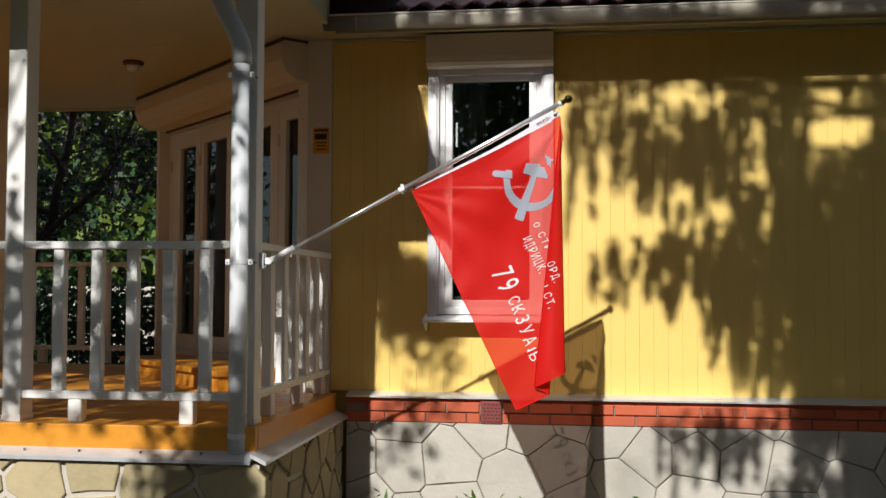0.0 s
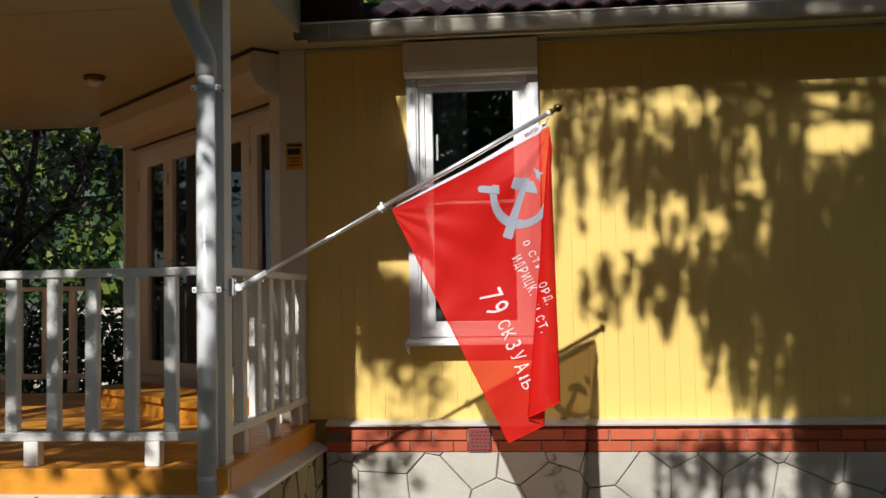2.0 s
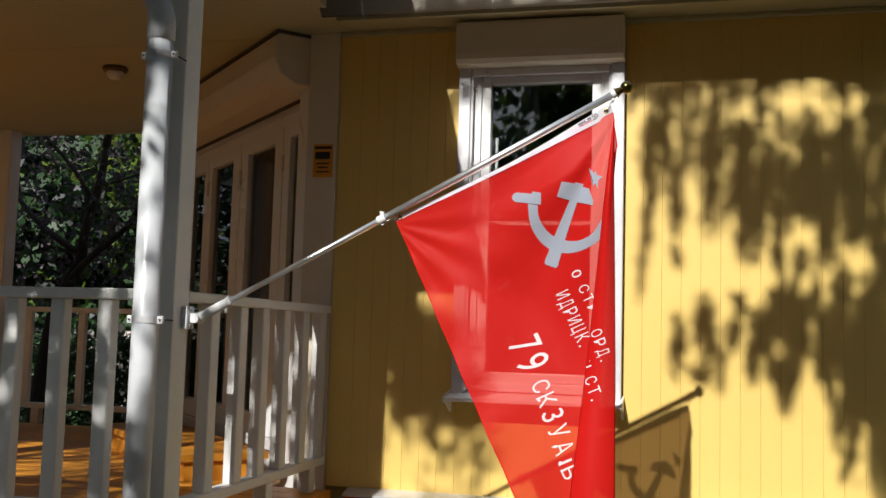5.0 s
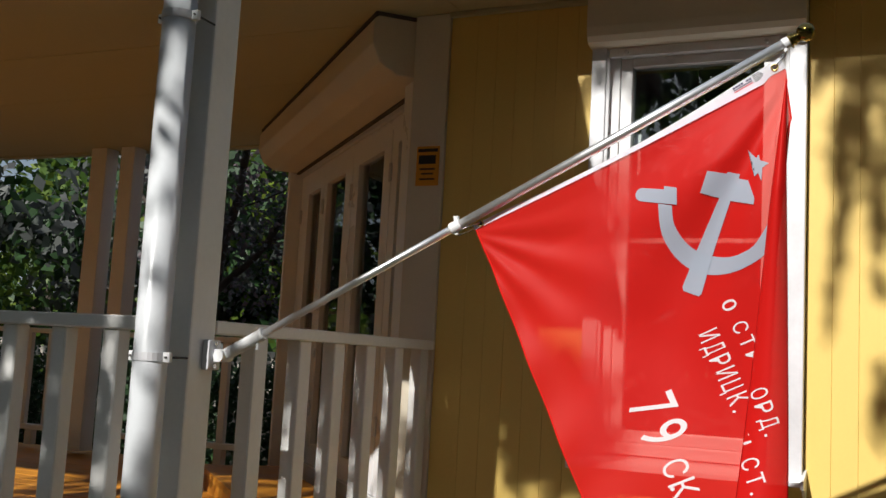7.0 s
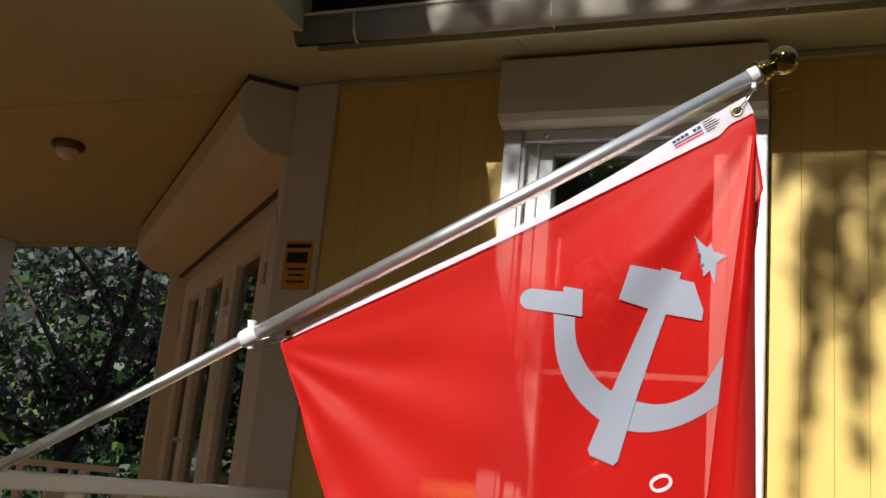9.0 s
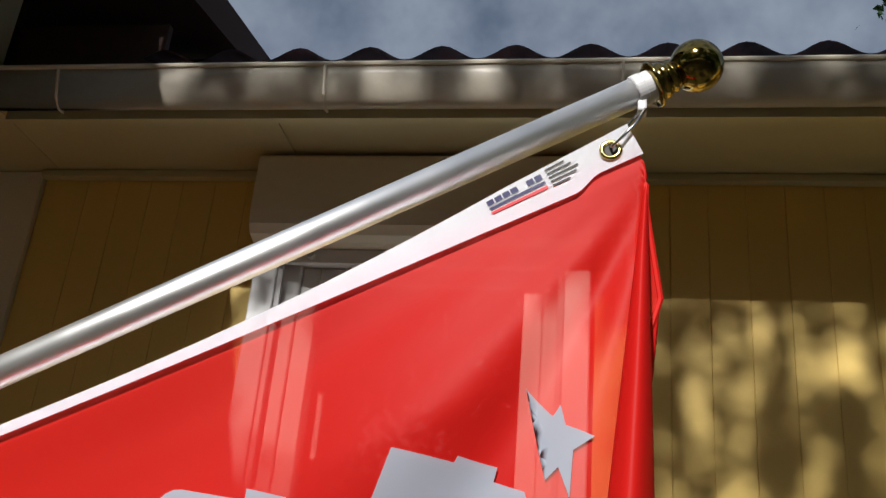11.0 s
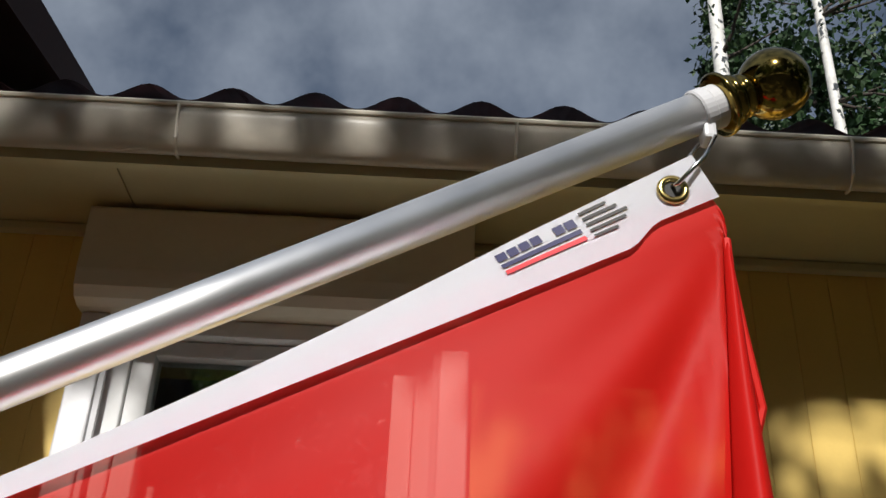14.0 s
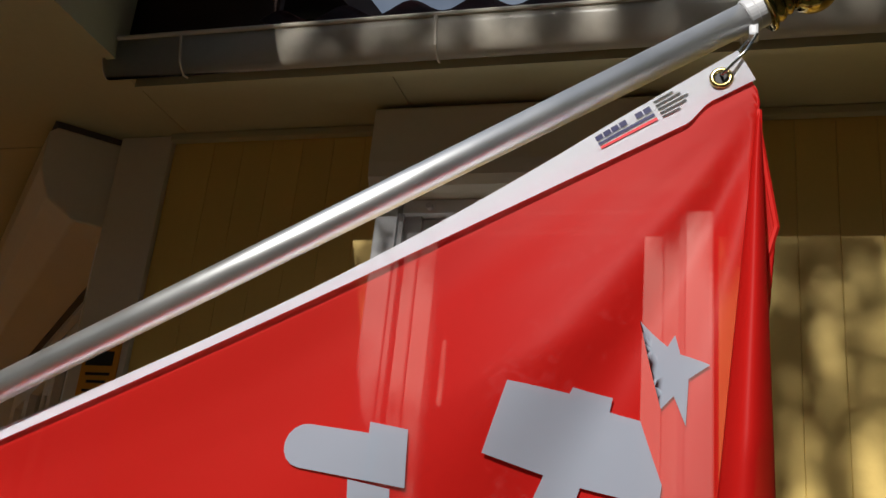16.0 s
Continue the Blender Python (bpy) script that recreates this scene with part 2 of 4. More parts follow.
def piece_mesh(name, w, h, d, chamfer, mat):
    """A thin block, its face towards -y, with worn edges; its middle is the origin."""
    bm = bmesh.new()
    f, b = [], []
    for sx, sz in ((-1, -1), (1, -1), (1, 1), (-1, 1)):
        f.append(bm.verts.new((sx * (w / 2 - chamfer), -d / 2, sz * (h / 2 - chamfer))))
        b.append(bm.verts.new((sx * w / 2, -d / 2 + chamfer, sz * h / 2)))
    c = [bm.verts.new((v.co.x, d / 2, v.co.z)) for v in b]
    bm.faces.new(f)
    for i in range(4):
        j = (i + 1) % 4
        bm.faces.new((f[i], b[i], b[j], f[j]))
        bm.faces.new((b[i], c[i], c[j], b[j]))
    return finish(name, bm, mat)


def place(name, mesh, at, parent, turn=0.0):
    ob = new(name, mesh)
    ob.parent = parent
    ob.location = Vector(at) - origin(parent)
    ob.rotation_euler = (0, turn, 0)
    return ob


# solid vent in the brick band, then the bricks round it
vent = thing("air_vent", (-0.125, 6.93, 0.868), "dark maroon slotted air vent in the brick plinth", "vent")
part("body", boxed(-0.193, -0.062, 6.92, 6.975, 0.882, 1.022, 0.004), VENT, vent)
for r in range(6):
    for k in range(5):
        x = -0.18 + 0.0245 * k + (0.008 if r % 2 else 0)
        part("slot", boxed(x, x + 0.015, 6.9175, 6.925, 0.893 + 0.021 * r, 0.899 + 0.021 * r), BLACK, vent)

brick = piece_mesh("brick", 0.250, 0.059, 0.05, 0.004, BRICK)
for row, z in ((0, 0.913), (1, 0.980), (2, 1.026)):
    for k in range(24):
        x = -0.93 + 0.26 * k + (0.13 if row == 1 else 0.0)
        if row < 2 and -0.33 < x < 0.07:
            continue
        place("brick", brick, (x, 6.953 + rng.uniform(-0.002, 0.002) + (0.012 if row == 2 else 0), z), plinth_wall, rng.uniform(-0.004, 0.004))
for x, w, z in ((-0.239, 0.082, 0.913), (-0.0385, 0.037, 0.913), (-0.304, 0.200, 0.980), (0.0265, 0.157, 0.980)):
    place("brick", piece_mesh("brick", w, 0.059, 0.05, 0.004, BRICK), (x, 6.953, z), plinth_wall)


def stones(name, corner, along, width, z0, z1, cell, gap, mat, parent, seed, cap=300):
    """Crazy paving of split stone on an upright face: cells of a random plan, each a slab of its own."""
    r = random.Random(seed)
    corner, along = Vector(corner), Vector(along)
    out = along.cross(Vector((0, 0, 1))).normalized()
    seeds, tries = [], 0
    while tries < 4000:
        p = (r.uniform(-0.2, width + 0.2), r.uniform(z0 - 0.2, z1 + 0.2))
        tries += 1
        if all((p[0] - q[0]) ** 2 + ((p[1] - q[1]) * 1.2) ** 2 > cell ** 2 for q in seeds):
            seeds.append(p)
    for c in seeds:
        poly = [(0.0, z0), (width, z0), (width, z1), (0.0, z1)]
        for q in seeds:
            if q is c or (q[0] - c[0]) ** 2 + (q[1] - c[1]) ** 2 > (4 * cell) ** 2:
                continue
            nx, nz = q[0] - c[0], q[1] - c[1]
            ln = math.hypot(nx, nz)
            nx, nz = nx / ln, nz / ln
            lim = ln / 2 - gap / 2 + r.uniform(-0.15, 0.15) * gap
            cut, n = [], len(poly)
            for i in range(n):
                a, b = poly[i], poly[(i + 1) % n]
                da, db = ((p[0] - c[0]) * nx + (p[1] - c[1]) * nz - lim for p in (a, b))
                if da <= 0:
                    cut.append(a)
                if da * db < 0:
                    t = da / (da - db)
                    cut.append((a[0] + t * (b[0] - a[0]), a[1] + t * (b[1] - a[1])))
            poly = cut
            if len(poly) < 3:
                break
        if len(poly) < 3:
            continue
        # ragged outline: each long side broken once
        rag = []
        for i in range(len(poly)):
            a, b = poly[i], poly[(i + 1) % len(poly)]
            rag.append(a)
            if math.hypot(a[0] - b[0], a[1] - b[1]) > 0.09 and z0 + 0.01 < (a[1] + b[1]) / 2 < z1 - 0.01 and 0.01 < (a[0] + b[0]) / 2 < width - 0.01:
                t = r.uniform(0.35, 0.65)
                rag.append((a[0] + t * (b[0] - a[0]) + r.uniform(-1, 1) * gap * 0.35, a[1] + t * (b[1] - a[1]) + r.uniform(-1, 1) * gap * 0.35))
        mx, mz = sum(p[0] for p in rag) / len(rag), sum(p[1] for p in rag) / len(rag)
        if max(p[0] for p in rag) - min(p[0] for p in rag) < 0.02:
            continue
        depth = 0.014 + r.uniform(0, 0.006)
        bm = bmesh.new()
        mid = corner + along * mx + Vector((0, 0, mz))
        low = [bm.verts.new(along * (p[0] - mx) + Vector((0, 0, p[1] - mz))) for p in rag]
        rim = [bm.verts.new(v.co + out * (depth - 0.005)) for v in low]
        face = [bm.verts.new(v.co * (1 - 0.006 / max(0.03, v.co.length)) + out * (depth + r.uniform(-0.002, 0.002))) for v in low]
        top = bm.verts.new(out * (depth + r.uniform(0, 0.003)))
        for i in range(len(rag)):
            j = (i + 1) % len(rag)
            bm.faces.new((low[i], low[j], rim[j], rim[i]))
            bm.faces.new((rim[i], rim[j], face[j], face[i]))
            bm.faces.new((face[i], face[j], top))
        ob = new(name, finish(name, bm, mat))
        ob.parent = parent
        ob.location = mid - origin(parent)


# porch deck, its ledge and plinth
PX, PY, DECK_Z = -1.115, 5.30, 1.056
bm = bmesh.new()
slope = ((-0.074, 0.896), (-0.074, 0.912), (-0.068, 0.916), (0.004, 0.948), (0.004, 0.930), (-0.066, 0.896))
prism(bm, [(-6.5, PY + d, z) for d, z in slope], (6.5 + PX - 0.004, 0, 0))
ledge = solid("plinth_ledge", bm, TIN, "grey sheet metal ledge sloping over the porch plinth", "ledge", (-2, 6, 0.88), kind="structure")
bm = bmesh.new()
prism(bm, [(PX - d, PY - 0.074, z) for d, z in slope], (0, 6.94 - PY + 0.074, 0))
part("side_ledge", bm, TIN, ledge)
porch_plinth = solid("porch_plinth", box(box(bmesh.new(), -6.5, PX + 0.03, PY - 0.03, 6.94, 0.2, 0.890), -6.5, -1.5, 6.94, 9.3, 0.2, 0.890), GROUT, "flagstone clad porch plinth with pale joints", "plinth", (-2, 6, 0.3), kind="structure")
deck = solid("porch_floor", box(box(bmesh.new(), -6.5, PX - 0.05, PY + 0.05, 6.93, 0.891, 1.028), -6.5, -1.7, 6.93, 9.3, 0.891, 1.028), ORANGE, "orange stained plank porch floor with edge boards", "floor", (-2, 6, 1.0), kind="structure")
part("edge_board", boxed(-6.5, PX - 0.002, PY, PY + 0.04, 0.940, 1.058, 0.004), ORANGE, deck)
part("edge_board", boxed(PX - 0.04, PX, PY + 0.042, 6.93, 0.940, 1.058, 0.004), ORANGE, deck)
for k in range(22):
    y = PY + 0.0425 + 0.145 * k
    x1 = PX - 0.042 if y < 6.8 else -1.5 - max(0, y - 7.1) * 1.0
    if y < 9.1:
        part("plank", boxed(-6.5, x1, y, y + 0.137, 1.028, DECK_Z, 0.004), ORANGE, deck)
bm = bmesh.new()
for x in (-2.26, -1.98, -1.67, -1.37):
    tube(bm, [(x, PY - 0.03, 0.930), (x, PY - 0.03, 0.942)], 0.008, 8)
part("screw_heads", bm, STEEL, ledge)

# porch ceiling with its seams, fascia and the roof over it
bm = bmesh.new()
for y0, y1 in ((4.78, 5.995), (6.0, 7.02)):
    prism(bm, [(-6.5, y0, SOFFIT_Z), (-1.128, y0, SOFFIT_Z), (-1.128, y1, SOFFIT_Z), (-6.5, y1, SOFFIT_Z)], (0, 0, 0.02))
prism(bm, [(-6.5, 7.025, SOFFIT_Z), (-1.345, 7.025, SOFFIT_Z), (-2.1, 7.78, SOFFIT_Z), (-6.5, 7.78, SOFFIT_Z)], (0, 0, 0.02))
prism(bm, [(-6.5, 7.784, SOFFIT_Z), (-2.1, 7.784, SOFFIT_Z), (-3.45, 9.13, SOFFIT_Z), (-6.5, 9.13, SOFFIT_Z)], (0, 0, 0.02))
solid("ceiling", bm, CREAM, "cream panelled porch ceiling with narrow seams", "ceiling", (-2, 6, SOFFIT_Z), kind="structure")
solid("ceiling_edge", box(box(bmesh.new(), -1.128, -1.103, 4.78, 6.62, 3.34, 3.618), -6.5, -1.128, 4.755, 4.778, 3.34, 3.618), CREAM, "cream fascia board round the porch eaves", "fascia", (-1.09, 5.6, 3.4), kind="structure")
solid("trim_backbeam", boxed(-6.5, -3.4, 9.132, 9.22, 3.335, 3.5), CREAM, "cream beam at the far side of the porch", "beam", (-5, 9.2, 3.3), kind="structure")

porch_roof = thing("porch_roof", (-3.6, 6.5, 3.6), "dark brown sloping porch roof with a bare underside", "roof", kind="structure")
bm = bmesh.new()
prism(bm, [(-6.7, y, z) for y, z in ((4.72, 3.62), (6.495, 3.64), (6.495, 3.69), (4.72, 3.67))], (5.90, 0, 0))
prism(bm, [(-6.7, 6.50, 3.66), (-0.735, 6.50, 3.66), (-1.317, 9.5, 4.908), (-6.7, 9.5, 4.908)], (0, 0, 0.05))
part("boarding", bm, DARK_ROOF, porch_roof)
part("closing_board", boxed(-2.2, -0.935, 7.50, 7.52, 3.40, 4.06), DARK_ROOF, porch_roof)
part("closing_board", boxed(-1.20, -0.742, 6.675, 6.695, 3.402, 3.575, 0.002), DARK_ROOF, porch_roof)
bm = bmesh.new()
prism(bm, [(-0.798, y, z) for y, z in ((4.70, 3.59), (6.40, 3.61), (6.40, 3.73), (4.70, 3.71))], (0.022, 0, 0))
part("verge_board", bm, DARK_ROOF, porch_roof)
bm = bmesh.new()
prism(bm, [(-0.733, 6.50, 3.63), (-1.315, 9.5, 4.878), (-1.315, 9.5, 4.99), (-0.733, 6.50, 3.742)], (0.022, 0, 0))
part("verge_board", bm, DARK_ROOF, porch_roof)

# eaves of the house: soffit, fascia, gutter, wavy metal tiles
bm = bmesh.new()
for x0, x1 in ((-1.126, -0.46), (-0.457, 1.4), (1.403, 3.2), (3.203, 5.2)):
    prism(bm, [(x0, 6.662, SOFFIT_Z), (x1, 6.662, SOFFIT_Z), (x1, 7.019, SOFFIT_Z), (x0, 7.019, SOFFIT_Z)], (0, 0, 0.02))
solid("ceiling_eaves", bm, CREAM, "cream eaves lining over the yellow wall", "soffit", (1, 6.8, SOFFIT_Z), kind="structure")
solid("trim_fascia", boxed(-1.07, 5.2, 6.64, 6.66, 3.29, 3.40), CREAM, "cream fascia board under the roof edge", "fascia", (1, 6.6, 3.3), kind="structure")
GUTTER_PAINT = material("cream_gutter_paint", (0.69, 0.63, 0.53), 0.35, vary=0.10, scale=4)
gutter = thing("gutter", (-1.1, 6.55, 3.3), "cream half-round rain gutter along the eaves", "gutter")
bm = bmesh.new()
ring = [(6.584 + 0.038 * (1 - math.cos(a)), 3.392 - 0.088 * math.sin(a)) for a in [math.pi * i / 12 for i in range(13)]]
xs = [-1.138 + 0.6 * i for i in range(11)]
grid = [[bm.verts.new((x, y, z)) for y, z in ring] for x in xs]
for a, b in zip(grid, grid[1:]):
    for i in range(len(ring) - 1):
        bm.faces.new((a[i], b[i], b[i + 1], a[i + 1]))
bmesh.ops.solidify(bm, geom=bm.faces[:], thickness=0.0025)
part("trough", bm, GUTTER_PAINT, gutter, smooth=True)
part("rim", tube(bmesh.new(), [(-1.138, 6.584, 3.392), (4.9, 6.584, 3.392)], 0.006, 8), GUTTER_PAINT, gutter)
part("end_cap", prism(bmesh.new(), [(-1.141, y, z) for y, z in ring], (0.006, 0, 0)), GUTTER_PAINT, gutter)
for x in (-0.93, -0.31, 0.32, 0.95, 1.58, 2.2):
    bm = bmesh.new()
    tube(bm, [(x, 6.662, 3.345), (x, 6.642, 3.307), (x, 6.622, 3.303), (x, 6.596, 3.323), (x, 6.579, 3.386)], 0.0035, 8)
    part("bracket", bm, GUTTER_PAINT, gutter)

PITCH = 0.157
bm = bmesh.new()
nx, rows = 38 * 10, []
for j in range(26):
    s = 0.35 * (j // 2) + (0.34 if j % 2 else 0)
    lift = 0.016 if j % 2 == 0 else 0.0
    rows.append([bm.verts.new((-0.736 + PITCH * i / 10, 6.584 + s * 0.93, 3.418 + s * 0.36 - lift + 0.016 + 0.017 * math.cos(2 * math.pi * (-0.736 + PITCH * i / 10 + 0.06) / PITCH))) for i in range(nx + 1)])
for a, b in zip(rows, rows[1:]):
    for i in range(nx):
        bm.faces.new((a[i], a[i + 1], b[i + 1], b[i]))
bmesh.ops.solidify(bm, geom=bm.faces[:], thickness=0.003)
solid("roof", bm, ROOF, "dark red wavy metal tile roof", "roof", (1, 7.5, 3.4), kind="structure", smooth=True)

# corner pilaster between boards and bay
solid("trim_corner", boxed(-1.335, -1.174, 6.985, 7.018, 1.03, SOFFIT_Z - 0.002, 0.003), IVORY, "ivory painted corner board beside the glazed door", "trim", (-1.25, 7, 1.03), kind="structure")
solid("trim_boardtop", boxed(-1.172, 5.0, 6.972, 6.998, SOFFIT_Z - 0.022, SOFFIT_Z - 0.002, 0.003), CREAM, "narrow cream moulding under the eaves", "trim", (1, 6.98, 3.33), kind="structure")

# ---- window with roller shutter box ----
window = thing("window_1", (-0.139, 6.98, WIN_Z0), "white plastic window with roller shutter box and metal sill", "window", kind="structure")
bm = bmesh.new()
# shutter box: flat top and face, rounded lower front
sec = [(6.999, 3.332), (6.875, 3.332), (6.87, 3.325), (6.87, 3.185), (6.876, 3.150), (6.892, 3.130), (6.92, 3.122), (6.999, 3.122)]
prism(bm, [(WIN_X0, y, z) for y, z in sec], (WIN_X1 - WIN_X0, 0, 0))
shutter = part("shutter_box", bm, IVORY, window)
part("bottom_slat", boxed(-0.47, 0.19, 6.955, 6.975, 3.085, 3.121, 0.003), PVC, window)
for x in (-0.40, 0.12):
    part("stop", tube(bmesh.new(), [(x, 6.94, 3.10), (x, 6.956, 3.10)], 0.008, 10), CAPGREY, window)
GUIDE = material("anodised_guide", (0.66, 0.66, 0.68), 0.38, 0.25, vary=0.12, scale=6, fine=60)
part("shutter_guide", boxed(WIN_X0 + 0.004, -0.478, 6.945, 7.06, 1.545, 3.122, 0.004), GUIDE, window, "grey anodised shutter guide")
part("shutter_guide", boxed(0.20, WIN_X1, 6.945, 7.06, 1.545, 3.122, 0.004), GUIDE, window, "grey anodised shutter guide")
part("guide_lip", boxed(-0.478, -0.466, 6.955, 6.965, 1.56, 3.085), CAPGREY, window)
part("guide_lip", boxed(0.188, 0.20, 6.955, 6.965, 1.56, 3.085), CAPGREY, window)


def frame_bars(x0, x1, y0, y1, z0, z1, w, name, mat, parent, top=None):
    top = top or w
    part(name, boxed(x0, x0 + w, y0, y1, z0, z1, 0.004), mat, parent)
    part(name, boxed(x1 - w, x1, y0, y1, z0, z1, 0.004), mat, parent)
    part(name, boxed(x0 + w, x1 - w, y0, y1, z0, z0 + w, 0.004), mat, parent)
    part(name, boxed(x0 + w, x1 - w, y0, y1, z1 - top, z1, 0.004), mat, parent)


frame_bars(-0.476, 0.198, 6.985, 7.05, 1.56, 3.12, 0.045, "window_frame", PVC, window, 0.03)
frame_bars(-0.430, 0.152, 6.998, 7.062, 1.606, 3.088, 0.045, "sash", PVC, window, 0.035)
pane = part("pane", boxed(-0.386, 0.108, 7.028, 7.034, 1.65, 3.054), GLASS, window)
pane.visible_shadow = False
for z in (2.363,):
    part("glazing_bar", boxed(-0.386, 0.108, 7.0352, 7.042, z, z + 0.018), WHITE, window)
part("handle", boxed(-0.372, -0.358, 7.066, 7.085, 2.64, 2.80, 0.004), WHITE, window, "white window handle behind the pane")
sill = part("window_sill", prism(bmesh.new(), [(WIN_X0 - 0.006, 6.855, 1.515), (WIN_X0 - 0.006, 6.855, 1.530), (WIN_X0 - 0.006, 7.0, 1.556), (WIN_X0 - 0.006, 7.0, 1.515), (WIN_X0 - 0.006, 6.865, 1.512)], (0.812, 0, 0)), PVC, window)
for x in (WIN_X0 - 0.012, WIN_X1 + 0.002):
    part("sill_end", prism(bmesh.new(), [(x, 6.85, 1.535), (x, 7.0, 1.562), (x, 7.0, 1.455), (x, 6.985, 1.455), (x, 6.90, 1.50), (x, 6.85, 1.507)], (0.010, 0, 0)), PVC, window)
part("cable", tube(bmesh.new(), [(WIN_X1 + 0.002, 6.99, 3.22), (WIN_X1 + 0.05, 6.985, 3.235), (WIN_X1 + 0.085, 6.992, 3.21), (WIN_X1 + 0.09, 7.0, 3.17)], 0.004, 8), YELLOW, window)

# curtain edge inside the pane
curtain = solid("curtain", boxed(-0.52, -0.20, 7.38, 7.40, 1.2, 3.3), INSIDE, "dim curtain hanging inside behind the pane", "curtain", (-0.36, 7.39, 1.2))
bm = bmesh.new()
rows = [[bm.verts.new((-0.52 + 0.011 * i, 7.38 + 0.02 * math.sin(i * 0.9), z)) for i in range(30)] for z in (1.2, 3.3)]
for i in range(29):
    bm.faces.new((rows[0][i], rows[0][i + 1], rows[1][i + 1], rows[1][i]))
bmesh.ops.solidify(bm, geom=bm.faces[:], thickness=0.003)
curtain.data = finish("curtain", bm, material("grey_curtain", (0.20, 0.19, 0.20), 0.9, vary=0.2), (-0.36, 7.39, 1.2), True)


# ---- bay wall with the glazed door, turned by 45 degrees ----
def bay(s, d, z):
    """A place on the bay wall: s along it from the house corner, d out of it, z up."""
    return Vector((-1.345 - (s + d) * 0.7071, 7.02 + (s - d) * 0.7071, z))


def bay_box(bm, s0, s1, d0, d1, z0, z1):
    return prism(bm, [bay(s0, d0, z0), bay(s1, d0, z0), bay(s1, d1, z0), bay(s0, d1, z0)], (0, 0, z1 - z0))


def bayed(*a):
    return bay_box(bmesh.new(), *a)


bm = bayed(0.0, 2.48, -0.32, -0.19, 3.05, 3.75)
bay_box(bm, 0.0, 2.48, -0.32, -0.19, 0.3, 1.16)
bay_box(bm, 0.126, 2.58, -0.19, -0.115, 0.3, 1.158)
bay_box(bm, 2.582, 2.64, -0.32, -0.02, 0.3, 3.75)
solid("wall_bay", bm, WHITE, "white painted bay wall of the porch", "wall", bay(1.2, 0, 1), kind="structure")
solid("wall_return", boxed(-3.15, -3.0, 8.95, 14, 0.3, 3.75), WHITE, "white house wall beyond the bay", "wall", (-3.3, 11, 1), kind="structure")
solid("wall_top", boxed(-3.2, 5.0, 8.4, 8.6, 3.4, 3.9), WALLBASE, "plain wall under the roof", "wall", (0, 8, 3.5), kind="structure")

door = thing("door_1", bay(1.2, 0, 1.16), "white framed glazed folding door under a shutter box", "door", kind="structure")
BACK = -0.11
bm = bmesh.new()
outline = [(BACK, 3.325), (0.185, 3.325), (0.205, 3.305), (0.205, 3.20), (0.17, 3.12), (0.09, 3.075), (BACK, 3.075)]
prism(bm, [bay(-0.02, d, z) for d, z in outline], bay(2.58, 0, 0) - bay(-0.02, 0, 0))
bmesh.ops.bevel(bm, geom=bm.edges[:], offset=0.004, segments=1, affect="EDGES")
part("shutter_box", bm, IVORY, door)
# dark block that paints the shadow line between shutter box and ceiling
part("shadow_strip", bayed(-0.015, 2.575, BACK + 0.02, 0.195, 3.3255, SOFFIT_Z - 0.001), GAPFILL, door, "dark strip standing in for the shadow over the shutter box")
part("bottom_slat", bayed(0.13, 2.56, BACK + 0.005, BACK + 0.03, 3.040, 3.074), CAPGREY, door)
part("guide_slot", bayed(0.13, 2.56, BACK + 0.031, BACK + 0.05, 3.062, 3.0745), GAPFILL, door)
part("jamb", bayed(0.0, 0.125, BACK - 0.07, 0.0, 1.16, 3.073), PVC, door)
part("door_frame", bayed(0.127, 0.165, BACK - 0.07, BACK, 1.16, 3.045), PVC, door)
part("door_frame", bayed(2.50, 2.58, BACK - 0.07, BACK, 1.16, 3.045), PVC, door)
part("door_frame", bayed(0.165, 2.50, BACK - 0.07, BACK, 2.985, 3.045), PVC, door)
part("door_sill", bayed(0.165, 2.50, BACK - 0.07, BACK + 0.03, 1.16, 1.22), PVC, door)
for s0, s1, p0, p1 in ((0.170, 0.570, 0.240, 0.474), (0.580, 1.265, 0.700, 1.150), (1.275, 1.910, 1.420, 1.840), (1.920, 2.495, 2.000, 2.320)):
    leaf = part("leaf", bayed(s0, p0, BACK - 0.055, BACK + 0.012, 1.225, 2.98), PVC, door)
    part("stile", bayed(p1, s1, BACK - 0.055, BACK + 0.012, 1.225, 2.98), PVC, leaf)
    part("top_rail", bayed(p0, p1, BACK - 0.055, BACK + 0.012, 2.90, 2.98), PVC, leaf)
    part("bottom_rail", bayed(p0, p1, BACK - 0.055, BACK + 0.012, 1.225, 1.34), PVC, leaf)
    g = part("pane", bayed(p0, p1, BACK - 0.024, BACK - 0.018, 1.34, 2.90), GLASS, leaf)
    g.visible_shadow = False
    for z in (1.73, 2.12, 2.51):
        part("glazing_bar", bayed(p0, p1, BACK - 0.034, BACK - 0.030, z, z + 0.006), PVC, leaf)
    m = (p0 + p1) / 2
    part("glazing_bar", bayed(m, m + 0.005, BACK - 0.029, BACK - 0.0255, 1.34, 2.90), PVC, leaf)
    for z in (1.5, 2.72):
        part("hinge", tube(bmesh.new(), [bay(s1 - 0.01, BACK + 0.02, z), bay(s1 - 0.01, BACK + 0.02, z + 0.09)], 0.009, 8), CAPGREY, leaf)
part("door_handle", tube(bmesh.new(), [bay(1.87, BACK + 0.012, 2.12), bay(1.87, BACK + 0.05, 2.12), bay(1.77, BACK + 0.05, 2.12)], 0.009, 8), PVC, door)
step = thing("doorstep", bay(1.1, 0.2, DECK_Z), "orange stained wooden step before the glazed door", "step")
